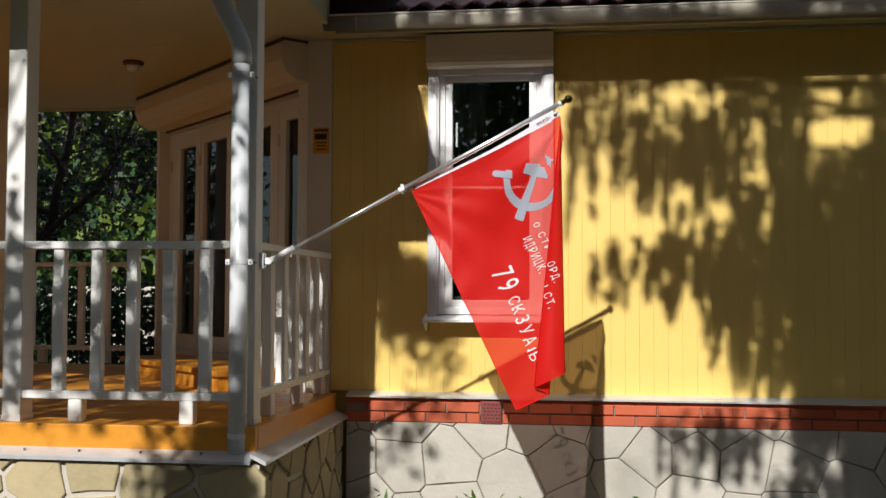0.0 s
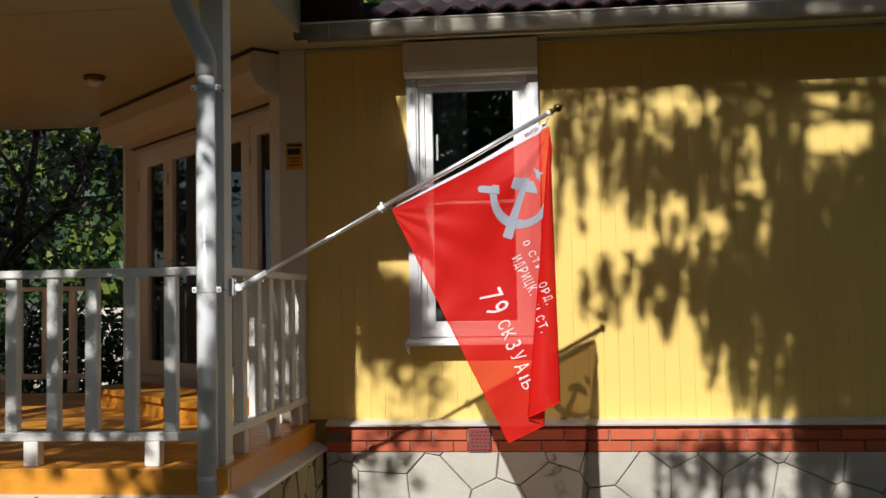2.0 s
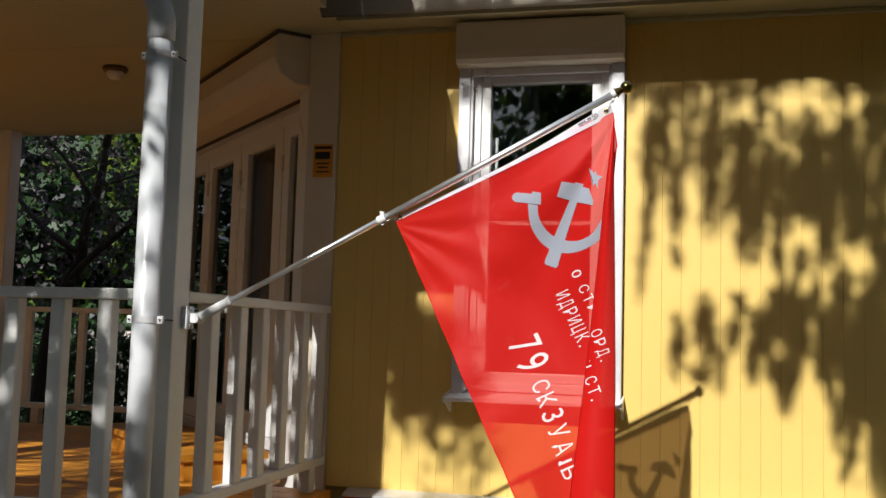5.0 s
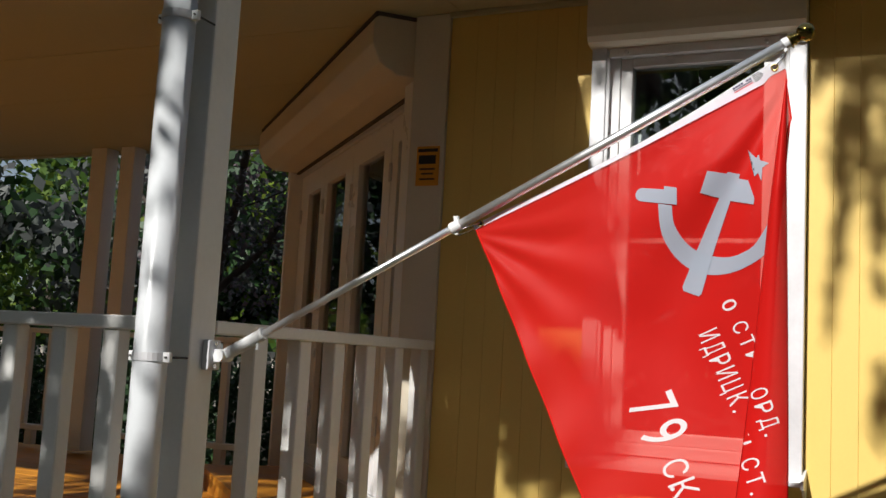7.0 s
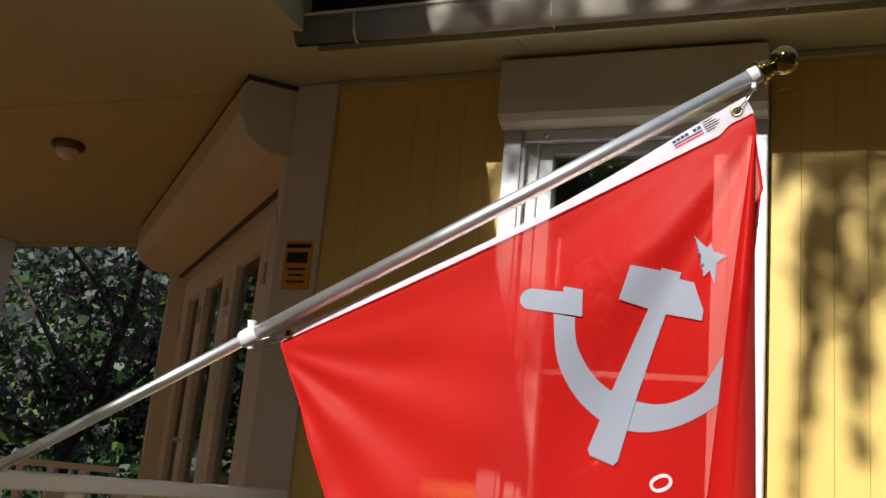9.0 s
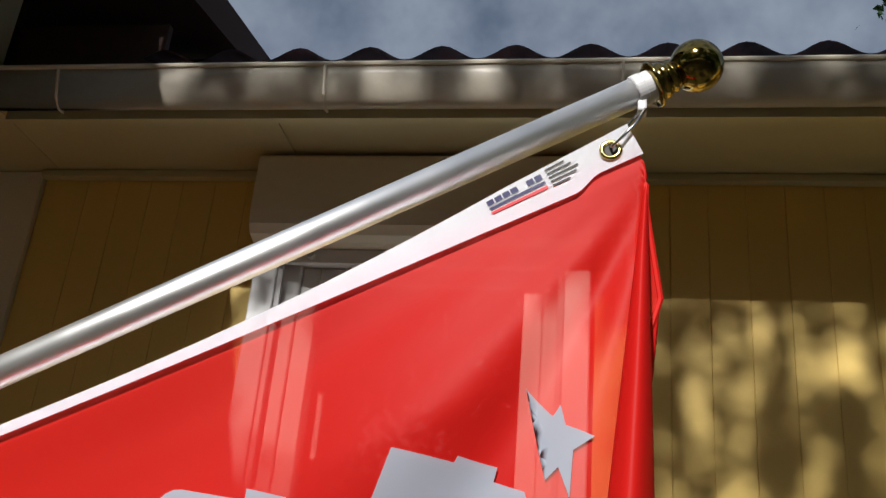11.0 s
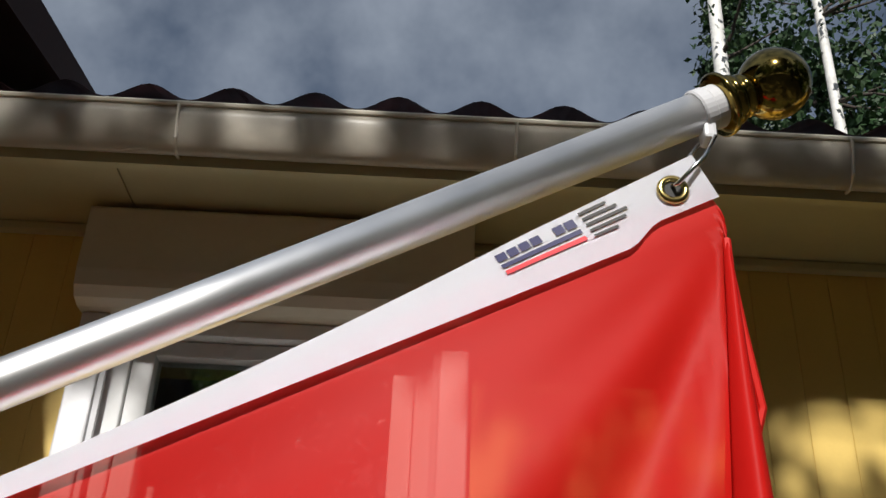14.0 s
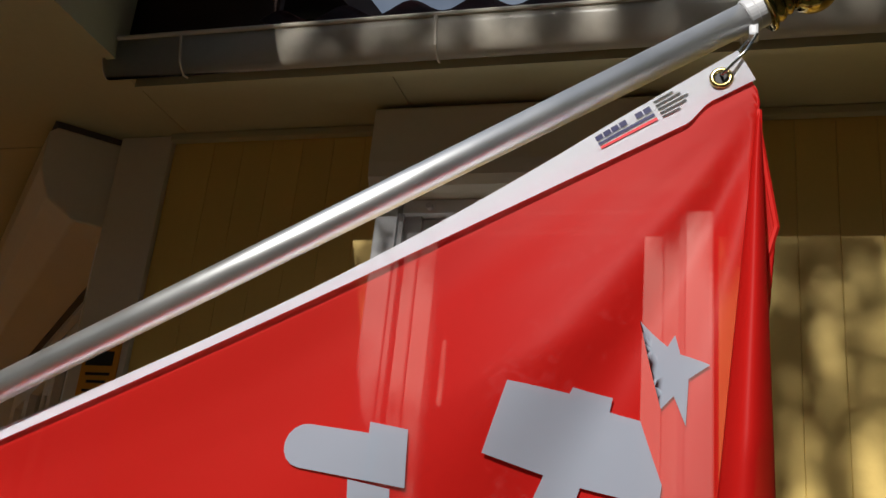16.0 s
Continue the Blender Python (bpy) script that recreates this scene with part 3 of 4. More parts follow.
part("tread", bayed(0.25, 2.0, 0.04, 0.50, 1.155, 1.19), ORANGE, step)
part("riser", bayed(0.27, 1.98, 0.445, 0.475, DECK_Z + 0.0005, 1.154), ORANGE, step)
for s in (0.27, 1.955):
    part("side_board", bayed(s, s + 0.03, 0.06, 0.444, DECK_Z + 0.0005, 1.154), ORANGE, step)

# warning plate on the corner board
sign = thing("warning_sign", (-1.245, 6.982, 2.6), "small orange warning plate with black print", "sign")
part("plate", boxed(-1.295, -1.19, 6.979, 6.984, 2.598, 2.767, 0.002), SIGN, sign)
part("header", boxed(-1.288, -1.197, 6.9775, 6.9795, 2.742, 2.756), BLACK, sign)
part("silhouette", boxed(-1.284, -1.205, 6.9775, 6.9795, 2.690, 2.728, 0.0009), BLACK, sign)
for z, w in ((2.665, 0.07), (2.645, 0.055), (2.622, 0.07)):
    part("print_bar", boxed(-1.2425 - w / 2, -1.2425 + w / 2, 6.9775, 6.9795, z, z + 0.007), BLACK, sign)

# ceiling lamp of the porch
lamp = thing("ceiling_lamp", (-2.745, 7.43, SOFFIT_Z), "small round ceiling lamp in a bronze ring, unlit", "lamp")
part("ring", lathe(bmesh.new(), (-2.745, 7.43, SOFFIT_Z), (0, 0, -1), [(0, 0.07), (0.01, 0.075), (0.025, 0.07), (0.03, 0.055), (0.028, 0.05)], 24), material("lamp_bronze", (0.16, 0.11, 0.06), 0.4, 0.8), lamp, smooth=True)
part("diffuser", lathe(bmesh.new(), (-2.745, 7.43, SOFFIT_Z - 0.02), (0, 0, -1), [(0, 0.05), (0.03, 0.048), (0.05, 0.03), (0.055, 0.0)], 20), PVC, lamp, smooth=True)


# ---- porch posts, railings, downpipe ----
def post(x, y, w, d, label):
    p = thing("porch_post", (x, y, DECK_Z), label, "post", "posts of the porch")
    part("shaft", boxed(x - w / 2, x + w / 2, y - d / 2, y + d / 2, DECK_Z + 0.0005, SOFFIT_Z - 0.002, 0.007), WHITE, p)
    part("base_block", boxed(x - w / 2 - 0.003, x + w / 2 + 0.003, y - d / 2 - 0.003, y + d / 2 + 0.003, DECK_Z + 0.0005, DECK_Z + 0.032, 0.004), WHITE, p)
    return p


post(-1.216, 5.455, 0.115, 0.11, "white painted square wooden post carrying the flag bracket")
post(-2.393, 5.42, 0.098, 0.12, "white painted square wooden porch post")
post(-3.75, 5.42, 0.088, 0.135, "white painted square wooden porch post")
post(-4.98, 9.05, 0.15, 0.13, "white painted square wooden porch post in shade")
post(-4.70, 9.05, 0.13, 0.13, "white painted square wooden porch post in shade")


def railing(a, b, pickets, feet, label, wide=0.058, deep=0.04):
    """A railing from a to b (plan), with the distances of its pickets and feet along it."""
    a, b = Vector((*a, 0)), Vector((*b, 0))
    way = (b - a).normalized()
    side = Vector((-way.y, way.x, 0))
    r = thing("railing", (a + b) / 2 + Vector((0, 0, DECK_Z)), label, "railing", "railings of the porch")

    def bar(name, s0, s1, half, z0, z1):
        p, q = a + way * s0, a + way * s1
        bm = prism(bmesh.new(), [p + side * half + Vector((0, 0, z0)), q + side * half + Vector((0, 0, z0)), q - side * half + Vector((0, 0, z0)), p - side * half + Vector((0, 0, z0))], (0, 0, z1 - z0))
        bmesh.ops.bevel(bm, geom=bm.edges[:], offset=0.004, segments=1, affect="EDGES")
        part(name, bm, WHITE, r)

    total = (b - a).length
    bar("top_rail", 0, total, 0.036, 1.912, 1.950)
    bar("bottom_rail", 0, total, 0.032, 1.170, 1.210)
    for s in pickets:
        bar("picket", s - wide / 2, s + wide / 2, deep / 2, 1.210, 1.912)
    for s in feet:
        bar("foot", s - 0.035, s + 0.035, 0.03, DECK_Z + 0.0005, 1.170)
    return r


railing((-2.343, 5.40), (-1.274, 5.40), [0.180, 0.379, 0.563, 0.749, 0.936], [0.279, 0.853], "white painted wooden railing in dappled sun", 0.056, 0.05)
railing((-3.70, 5.40), (-2.434, 5.40), [0.1 + 0.2 * k for k in range(6)], [0.2, 0.9], "white painted wooden railing in dappled sun", 0.056, 0.05)
railing((-1.205, 5.527), (-1.205, 6.984), [0.24, 0.49, 0.71, 0.94, 1.17, 1.40], [0.24, 0.80, 1.30], "white painted wooden side railing against the wall", 0.07, 0.05)
railing((-4.62, 9.08), (-3.5, 9.08), [0.19, 0.42, 0.66, 0.9], [0.3, 0.9], "white painted railing at the far porch side, shaded", 0.06)
railing((-6.4, 9.08), (-5.06, 9.08), [0.12 + 0.23 * k for k in range(6)], [0.3, 0.9], "white painted railing at the far porch side, shaded", 0.06)

pipe = thing("downpipe", (-1.210, 5.313, 0.4), "white round metal downpipe clamped before the porch post", "downpipe")
part("lower_pipe", tube(bmesh.new(), [(-1.210, 5.313, 0.38), (-1.210, 5.313, 2.86)], 0.0445, 24), PIPE, pipe, smooth=True)
bm = tube(bmesh.new(), [(-1.210, 5.313, 2.80), (-1.210, 5.313, 2.875), (-1.217, 5.310, 2.91), (-1.242, 5.302, 2.97), (-1.287, 5.288, 3.06), (-1.310, 5.28, 3.12), (-1.315, 5.278, 3.18), (-1.315, 5.278, 3.56)], [0.048, 0.048, 0.0455, 0.0455, 0.0455, 0.047, 0.0455, 0.0455], 24)
part("elbow", bm, PIPE, pipe, smooth=True)
for z in (2.749, 1.844, 1.018):
    clamp = part("clamp", tube(bmesh.new(), [(-1.210, 5.313, z - 0.011), (-1.210, 5.313, z + 0.011)], 0.047, 24), CAPGREY, pipe)
    for sx in (-1, 1):
        part("lug", boxed(-1.210 + sx * 0.055 - 0.012, -1.210 + sx * 0.055 + 0.012, 5.306, 5.318, z - 0.013, z + 0.013, 0.003), PVC, clamp)
        part("screw", tube(bmesh.new(), [(-1.210 + sx * 0.057, 5.300, z), (-1.210 + sx * 0.057, 5.39, z)], 0.003, 8), BLACK, clamp)

# ---- flagpole ----
FOOT, TOP = Vector((-1.113, 5.491, 1.854)), Vector((0.320, 5.516, 2.618))
AX = (TOP - FOOT).normalized()


def on_pole(d, out=0.0, drop=0.0):
    return FOOT + AX * d + Vector((0, -out, -drop))


LEN = (TOP - FOOT).length
pole = thing("flagpole", FOOT, "two-piece aluminium flagpole with gilt ball finial on a wall bracket", "flagpole")
bracket = part("bracket_plate", boxed(-1.158, -1.136, 5.456, 5.510, 1.815, 1.896, 0.005), CAPGREY, pole, "grey metal bracket plate")
for z in (1.826, 1.885):
    part("bolt", tube(bmesh.new(), [(-1.137, 5.480, z), (-1.131, 5.480, z)], 0.007, 8), STEEL, bracket)
part("pivot", tube(bmesh.new(), [(-1.113, 5.466, 1.854), (-1.113, 5.516, 1.854)], 0.016, 16), PVC, pole)
part("lug", boxed(-1.137, -1.110, 5.476, 5.506, 1.837, 1.872, 0.003), CAPGREY, pole)
part("socket", tube(bmesh.new(), [on_pole(0.0), on_pole(0.012), on_pole(0.125), on_pole(0.135), on_pole(0.14)], [0.012, 0.0165, 0.0165, 0.019, 0.0175], 18), PVC, pole, "white plastic socket", smooth=False)
part("thumb_screw", tube(bmesh.new(), [on_pole(0.12, 0, 0.016), on_pole(0.12, 0, 0.035)], 0.005, 8), PVC, pole)
part("lower_tube", tube(bmesh.new(), [on_pole(0.13), on_pole(0.759)], 0.0098, 24), ALU, pole, smooth=True)
part("upper_tube", tube(bmesh.new(), [on_pole(0.744), on_pole(LEN - 0.004)], 0.0116, 32), ALU, pole, smooth=True)
col = part("collar", tube(bmesh.new(), [on_pole(0.731), on_pole(0.735), on_pole(0.757), on_pole(0.761)], [0.0125, 0.015, 0.015, 0.0125], 20), PVC, pole)
part("collar_knob", tube(bmesh.new(), [on_pole(0.747, 0, -0.013), on_pole(0.747, 0, -0.026)], [0.006, 0.008], 10), PVC, col)
part("collar_lug", tube(bmesh.new(), [on_pole(0.749, 0, 0.012), on_pole(0.751, 0, 0.022)], 0.005, 10), PVC, col)
ringcap = part("swivel_ring", lathe(bmesh.new(), on_pole(LEN - 0.012), AX, [(0, 0.0125), (0.001, 0.0132), (0.007, 0.0132), (0.008, 0.0126), (0.009, 0.0126), (0.015, 0.0126), (0.016, 0.012)], 32), CAPGREY, pole)
part("swivel_lug", boxed(TOP.x - 0.008, TOP.x - 0.001, TOP.y - 0.006, TOP.y + 0.006, TOP.z - 0.024, TOP.z - 0.010, 0.002), CAPGREY, ringcap)
R = 0.0218
ballpart = [(0.0535 + R * 1.22 * math.sin(a), R * math.cos(a)) for a in [radians(x) for x in range(-62, 91, 8)]]
prof = [(0.003, 0.010), (0.0035, 0.0185), (0.005, 0.0198), (0.0075, 0.0195), (0.0085, 0.0150), (0.011, 0.0135), (0.013, 0.0152), (0.016, 0.0157), (0.0185, 0.0150), (0.0195, 0.0124), (0.022, 0.0118), (0.0235, 0.0132), (0.0255, 0.0136), (0.0275, 0.0128), (0.0285, 0.0105), (0.031, 0.0098)] + ballpart
part("finial", lathe(bmesh.new(), TOP, AX, [(d * 0.77, rr * 0.94) for d, rr in prof], 48), GOLD, pole, "polished gilt ball finial", smooth=True)


# ---- the flag ----
LOW, HIGH = Vector((-0.410, 5.522, 2.201)), Vector((0.316, 5.514, 2.552))
HU, WV = Vector((0.9005, 0, 0.4348)), Vector((0.4348, 0, -0.9005))
HOIST, FLY = 0.807, 1.18
EDGE_X = HIGH.x + 0.003


def cloth(u, v):
    """The flag's place at u along the hoist and v down the fly: flat, with a sagging top edge, and pleated under the pole's end."""
    if v < 0:
        lean = 0.80 * math.sin(math.pi * min(1, max(0, u / HOIST))) ** 0.8
        return cloth(u, 0) + WV * v * math.cos(lean) + Vector((0, 0.0012 - v * math.sin(lean), 0))
    q = u / HOIST
    sag = 0.007 * math.sin(math.pi * min(1, max(0, q))) ** 1.3 * math.exp(-max(v, 0) / 0.09)
    p = LOW + HU * u + WV * v
    y = LOW.y + (HIGH.y - LOW.y) * q
    z = p.z - sag
    drop = max(0.0, HIGH.z - p.z) if v > 0 else 0.0
    edge, wide, right = EDGE_X - 0.040 * drop, 0.058 * drop + 0.0005, 0.056 * drop
    over = p.x - edge
    x = p.x
    if over > 0:
        if over < wide:
            x, lay = edge - over, -0.020 * over / max(wide, 1e-4)
        elif over < 2 * wide + right:
            x, lay = edge - wide + (over - wide), -0.020 - 0.024 * math.sin(math.pi * min(1, (over - wide) / max(wide + right, 1e-4))) ** 0.7
        else:
            rem, fold = over - 2 * wide - right, max(0.02, 0.85 * wide)
            lay = -0.020 + 0.038 * min(1, rem / 0.06)
            if rem < right + 0.9 * wide:
                x = edge + right - rem
            else:
                rem -= right + 0.9 * wide
                turn = rem % (2 * fold)
                x = edge - 0.9 * wide + (turn if turn < fold else 2 * fold - turn)
                lay += 0.006 * min(4, rem / fold)
        y += lay * min(1, v / 0.25)
    y += 0.030 * math.sin(math.pi * min(1, max(0, (u - max(0.0, over) / HU.x) / HOIST))) * math.sin(math.pi * min(1, max(0, v) / 1.15))
    y -= 0.010 * math.sin(math.pi * min(1, max(0, q))) * math.exp(-((v - 0.22) / 0.20) ** 2) * min(1, max(0, v) / 0.06)
    fade = min(1, max(0, v) / 0.12)
    y += fade * (0.010 * math.sin(7.0 * u - 3.2 * v + 0.6) + 0.004 * math.sin(17 * u + 5 * v) * (0.4 + q))
    y += 0.0045 * math.sin(30 * v + 14 * u) * math.exp(-max(u, 0) / 0.10) * min(1, max(0, v) / 0.25) * fade
    # tension creases that fan out from the two upper corners
    ang = math.atan2(max(v, 0.0), u + 0.02)
    y += 0.0045 * math.sin(ang * 15) * math.exp(-u / 0.30) * min(1, u / 0.05 + v / 0.05) * fade
    ang = math.atan2(max(v, 0.0), HOIST - u + 0.02)
    y += 0.0046 * math.sin(ang * 19 + 1) * math.exp(-(HOIST - u) / 0.36) * min(1, (HOIST - u) / 0.06) * fade
    far = math.hypot(HOIST - u, max(v, 0.0))
    y += 0.0105 * math.sin(ang * 11 + 0.5) * math.exp(-((far - 0.36) / 0.28) ** 2) * fade
    return Vector((x, y, z))


def cloth_face(u, v, off=0.0012):
    """A place just before the cloth's printed face."""
    e = 0.004
    a, b = cloth(u + e, v) - cloth(u - e, v), cloth(u, v + e) - cloth(u, v - e)
    n = a.cross(b)
    n.normalize()
    return cloth(u, v) + n * off * (-1 if CLOTH_SIGN < 0 else 1)


CLOTH_SIGN = -1
probe = (cloth(0.304, 0.4) - cloth(0.3, 0.4)).cross(cloth(0.3, 0.404) - cloth(0.3, 0.4))
CLOTH_SIGN = 1 if probe.y < 0 else -1


def printed(u, v, off):
    """A place of the print's own drawing, laid on the cloth."""
    return cloth_face(0.981 * u - 0.010, 0.981 * v + 0.004, off)


flag = thing("flag", LOW, "red cloth banner with grey emblem and white letters, hanging in folds", "flag")


def sheet(u0, u1, v0, v1, nu, nv, place_at):
    bm = bmesh.new()
    rows = [[bm.verts.new(place_at(u0 + (u1 - u0) * i / nu, v0 + (v1 - v0) * j / nv)) for i in range(nu + 1)] for j in range(nv + 1)]
    for a, b in zip(rows, rows[1:]):
        for i in range(nu):
            bm.faces.new((a[i], a[i + 1], b[i + 1], b[i]))
    return bm




def fold_lines(v):
    """Where along the hoist the three folds lie at v."""
    out = []
    for k in range(3):
        u = 0.5
        for _ in range(12):
            drop = max(0.0, HIGH.z - (LOW + HU * u + WV * v).z)
            want = EDGE_X - 0.040 * drop + (0, 0.058 * drop + 0.0005, 0.172 * drop + 0.001)[k]
            u = (want - LOW.x - WV.x * v) / HU.x
        out.append(min(HOIST, max(0.0, u)))
    return out


bm = bmesh.new()
rows = []
for j in range(171):
    v = -0.013 + (FLY + 0.013) * j / 170
    a, b, c = fold_lines(max(v, 0.02))
    us = [a * i / 110 for i in range(110)] + [a + (b - a) * i / 14 for i in range(14)] + [b + (c - b) * i / 30 for i in range(30)] + [c + (HOIST - c) * i / 80 for i in range(81)]
    rows.append([bm.verts.new(cloth(u, v)) for u in us])
for a, b in zip(rows, rows[1:]):
    for i in range(len(a) - 1):
        bm.faces.new((a[i], a[i + 1], b[i + 1], b[i]))
part("cloth", bm, RED_CLOTH, flag, "thin red cloth", smooth=True)


def heading(u, v):
    """The white heading band over the hoist edge: v from 0 at the red cloth to 1 at its upper edge."""
    q = u / HOIST
    wide = 0.012 + 0.021 * min(1, max(0, q) / 0.88) ** 1.4
    lean = 0.80 * math.sin(math.pi * min(1, max(0, q))) ** 0.8
    return cloth(u, 0) + Vector((0, -0.0025, 0)) + (-WV * wide * v) * math.cos(lean) + Vector((0, wide * v * math.sin(lean), 0))


def heading_cut(u, v):
    """The band with its lower edge raised beside the eyelet."""
    rise = min(1, max(0, (u / HOIST - 0.93) / 0.03))
    return heading(u, v + (1 - v) * 0.24 * rise * rise * (3 - 2 * rise))


bm = sheet(-0.001, HOIST + 0.002, -0.12, 1.0, 140, 5, heading_cut)
bmesh.ops.solidify(bm, geom=bm.faces[:], thickness=0.0012)
band = part("heading_band", bm, WHITE_CLOTH, flag, "white canvas heading band")


def hem(u0, v0, u1, v1, name, r=0.0022):
    n = 60
    part(name, tube(bmesh.new(), [cloth(u0 + (u1 - u0) * i / n, v0 + (v1 - v0) * i / n) for i in range(n + 1)], r, 6), RED_HEM, flag)


RED_HEM = cloth_material("red_hem_cloth", (0.70, 0.018, 0.012), 0.0, 0.15)
hem(0.002, 0.0, 0.002, FLY, "hem")
hem(0.002, FLY, HOIST, FLY, "hem")
hem(HOIST - 0.002, 0.02, HOIST - 0.002, FLY, "hem")


def print_on(name, outline, mat, label="", off=0.0012, parent=None, place_at=None):
    """A printed shape: an outline in flag places (u, v), cut fine and laid on the cloth."""
    place_at = place_at or (lambda u, v: printed(u, v, off))
    bm = bmesh.new()
    vs = [bm.verts.new((u, v, 0)) for u, v in outline]
    bm.faces.new(vs)
    bmesh.ops.triangulate(bm, faces=bm.faces[:])
    for _ in range(4):
        long = [e for e in bm.edges if e.calc_length() > 0.012]
        if not long:
            break
        bmesh.ops.subdivide_edges(bm, edges=long, cuts=1)
        bmesh.ops.triangulate(bm, faces=bm.faces[:])
    for w in bm.verts:
        w.co = place_at(w.co.x, w.co.y)
    return part(name, bm, mat, parent or flag, label, smooth=True)


def arc(points, n=5):
    """A smooth line through the points."""
    out = []
    for i in range(len(points) - 1):
        p0, p1, p2, p3 = (points[max(0, min(len(points) - 1, k))] for k in (i - 1, i, i + 1, i + 2))
        for t in [j / n for j in range(n)]:
            out.append(tuple(0.5 * (2 * b + (c - a) * t + (2 * a - 5 * b + 4 * c - d) * t * t + (3 * b - a - 3 * c + d) * t ** 3) for a, b, c, d in zip(p0, p1, p2, p3)))
    return out + [points[-1]]


outer = [(0.452, 0.143), (0.429, 0.208), (0.431, 0.265), (0.451, 0.310), (0.481, 0.338), (0.518, 0.356), (0.562, 0.363), (0.615, 0.355), (0.665, 0.324)]
inner = [(0.479, 0.162), (0.465, 0.200), (0.467, 0.242), (0.482, 0.276), (0.511, 0.306), (0.544, 0.326), (0.577, 0.331), (0.609, 0.325), (0.655, 0.294)]
emblem = print_on("emblem_sickle", arc(outer) + arc(inner)[::-1], GREY_PRINT, "grey printed emblem", 0.0015)
ga, gb = Vector((0.427, 0.105)), Vector((0.477, 0.138))
gw = (gb - ga).normalized()
gn = Vector((-gw.y, gw.x)) * 0.0165
cap = [ga + gn * math.cos(t) - gw * 0.0165 * math.sin(t) for t in [math.pi * i / 8 for i in range(9)]]
print_on("emblem_grip", [tuple(q) for q in [gb + gn] + cap + [gb - gn]], GREY_PRINT, off=0.0022)
print_on("emblem_collar", [(0.482, 0.112), (0.507, 0.130), (0.490, 0.166), (0.464, 0.149)], GREY_PRINT, off=0.0029)
print_on("emblem_hammer", [(0.585, 0.128), (0.619, 0.151), (0.623, 0.148), (0.645, 0.165), (0.639, 0.173), (0.656, 0.189), (0.651, 0.233), (0.643, 0.245), (0.601, 0.211), (0.515, 0.301), (0.452, 0.373), (0.443, 0.376), (0.416, 0.349), (0.417, 0.340), (0.484, 0.277), (0.581, 0.193), (0.549, 0.165)], GREY_PRINT, off=0.0029)
print_on("emblem_star", [(0.683, 0.123), (0.693, 0.150), (0.701, 0.145), (0.698, 0.160), (0.711, 0.175), (0.695, 0.178), (0.680, 0.205), (0.682, 0.184), (0.671, 0.188), (0.683, 0.168)], GREY_PRINT, off=0.0022)

dg_scene = scene


def letters(text, u, v, height, pitch, squeeze):
    """Letters that run down the fly from v, their feet at u and their heads towards the pole's tip."""
    for ch in text:
        if ch == " ":
            v += pitch * 0.55
            continue
        small = ch == "."
        font = bpy.data.curves.new("letter", "FONT")
        font.body, font.size = ch, 1.0
        font.offset = 0.0
        tmp = new("letter", font)
        deps = bpy.context.evaluated_depsgraph_get()
        raw = tmp.evaluated_get(deps).to_mesh()
        bm = bmesh.new()
        bm.from_mesh(raw)
        bpy.data.objects.remove(tmp)
        bmesh.ops.triangulate(bm, faces=bm.faces[:])
        x0, x1 = min(w.co.x for w in bm.verts), max(w.co.x for w in bm.verts)
        wid = pitch * 0.66 * min(1.0, (x1 - x0) / 0.45)
        for w in bm.verts:
            lu = u + w.co.y / 0.72 * height
            lv = v + (w.co.x - x0) / max(1e-4, x1 - x0) * wid
            w.co = Vector((lu, lv, 0))
        for _ in range(3):
            long = [e for e in bm.edges if e.calc_length() > 0.02]
            if not long:
                break
            bmesh.ops.subdivide_edges(bm, edges=long, cuts=1)
            bmesh.ops.triangulate(bm, faces=bm.faces[:])
        for w in bm.verts:
            w.co = printed(w.co.x, w.co.y, 0.0014)
        part("letter", bm, WHITE_PRINT, flag)
        v += wid + pitch * 0.32


letters("79", 0.188, 0.545, 0.114, 0.066, 1)
for ch, u, v, tall in (("С.", 0.206, 0.694, 0.058), ("К.", 0.203, 0.742, 0.062), ("3", 0.196, 0.800, 0.076), ("У.", 0.194, 0.851, 0.068), ("А.", 0.188, 0.904, 0.066), ("1", 0.184, 0.962, 0.050), ("Б", 0.182, 0.984, 0.050)):
    letters(ch, u, v, tall, 0.054, 1)
letters("ИДРИЦК.", 0.402, 0.456, 0.048, 0.0315, 1)
letters("0 СТР.", 0.482, 0.412, 0.034, 0.036, 1)
letters("ОРД.", 0.536, 0.655, 0.036, 0.034, 1)
letters("II СТ.", 0.470, 0.740, 0.038, 0.036, 1)


# maker's label: plain bars on the heading band
def label_bar(name, u0, u1, v0, v1, mat):
    bm = sheet(u0, u1, v0, v1, 6, 1, lambda u, v: heading(0.981 * u, v) + Vector((0, -0.0011, 0)))
    part(name, bm, mat, band)


for k in range(7):
    if k != 4:
        label_bar("label_mark", 0.704 + 0.0067 * k, 0.7096 + 0.0067 * k, 0.66, 0.84, NAVY)
label_bar("label_bar", 0.704, 0.750, 0.50, 0.59, NAVY)
label_bar("label_bar", 0.704, 0.750, 0.34, 0.43, REDBAR)
for k, w in enumerate((0.016, 0.020, 0.024, 0.021, 0.014)):
    label_bar("print_bar", 0.754, 0.754 + w, 0.90 - 0.13 * k - 0.055, 0.90 - 0.13 * k, BLACK)


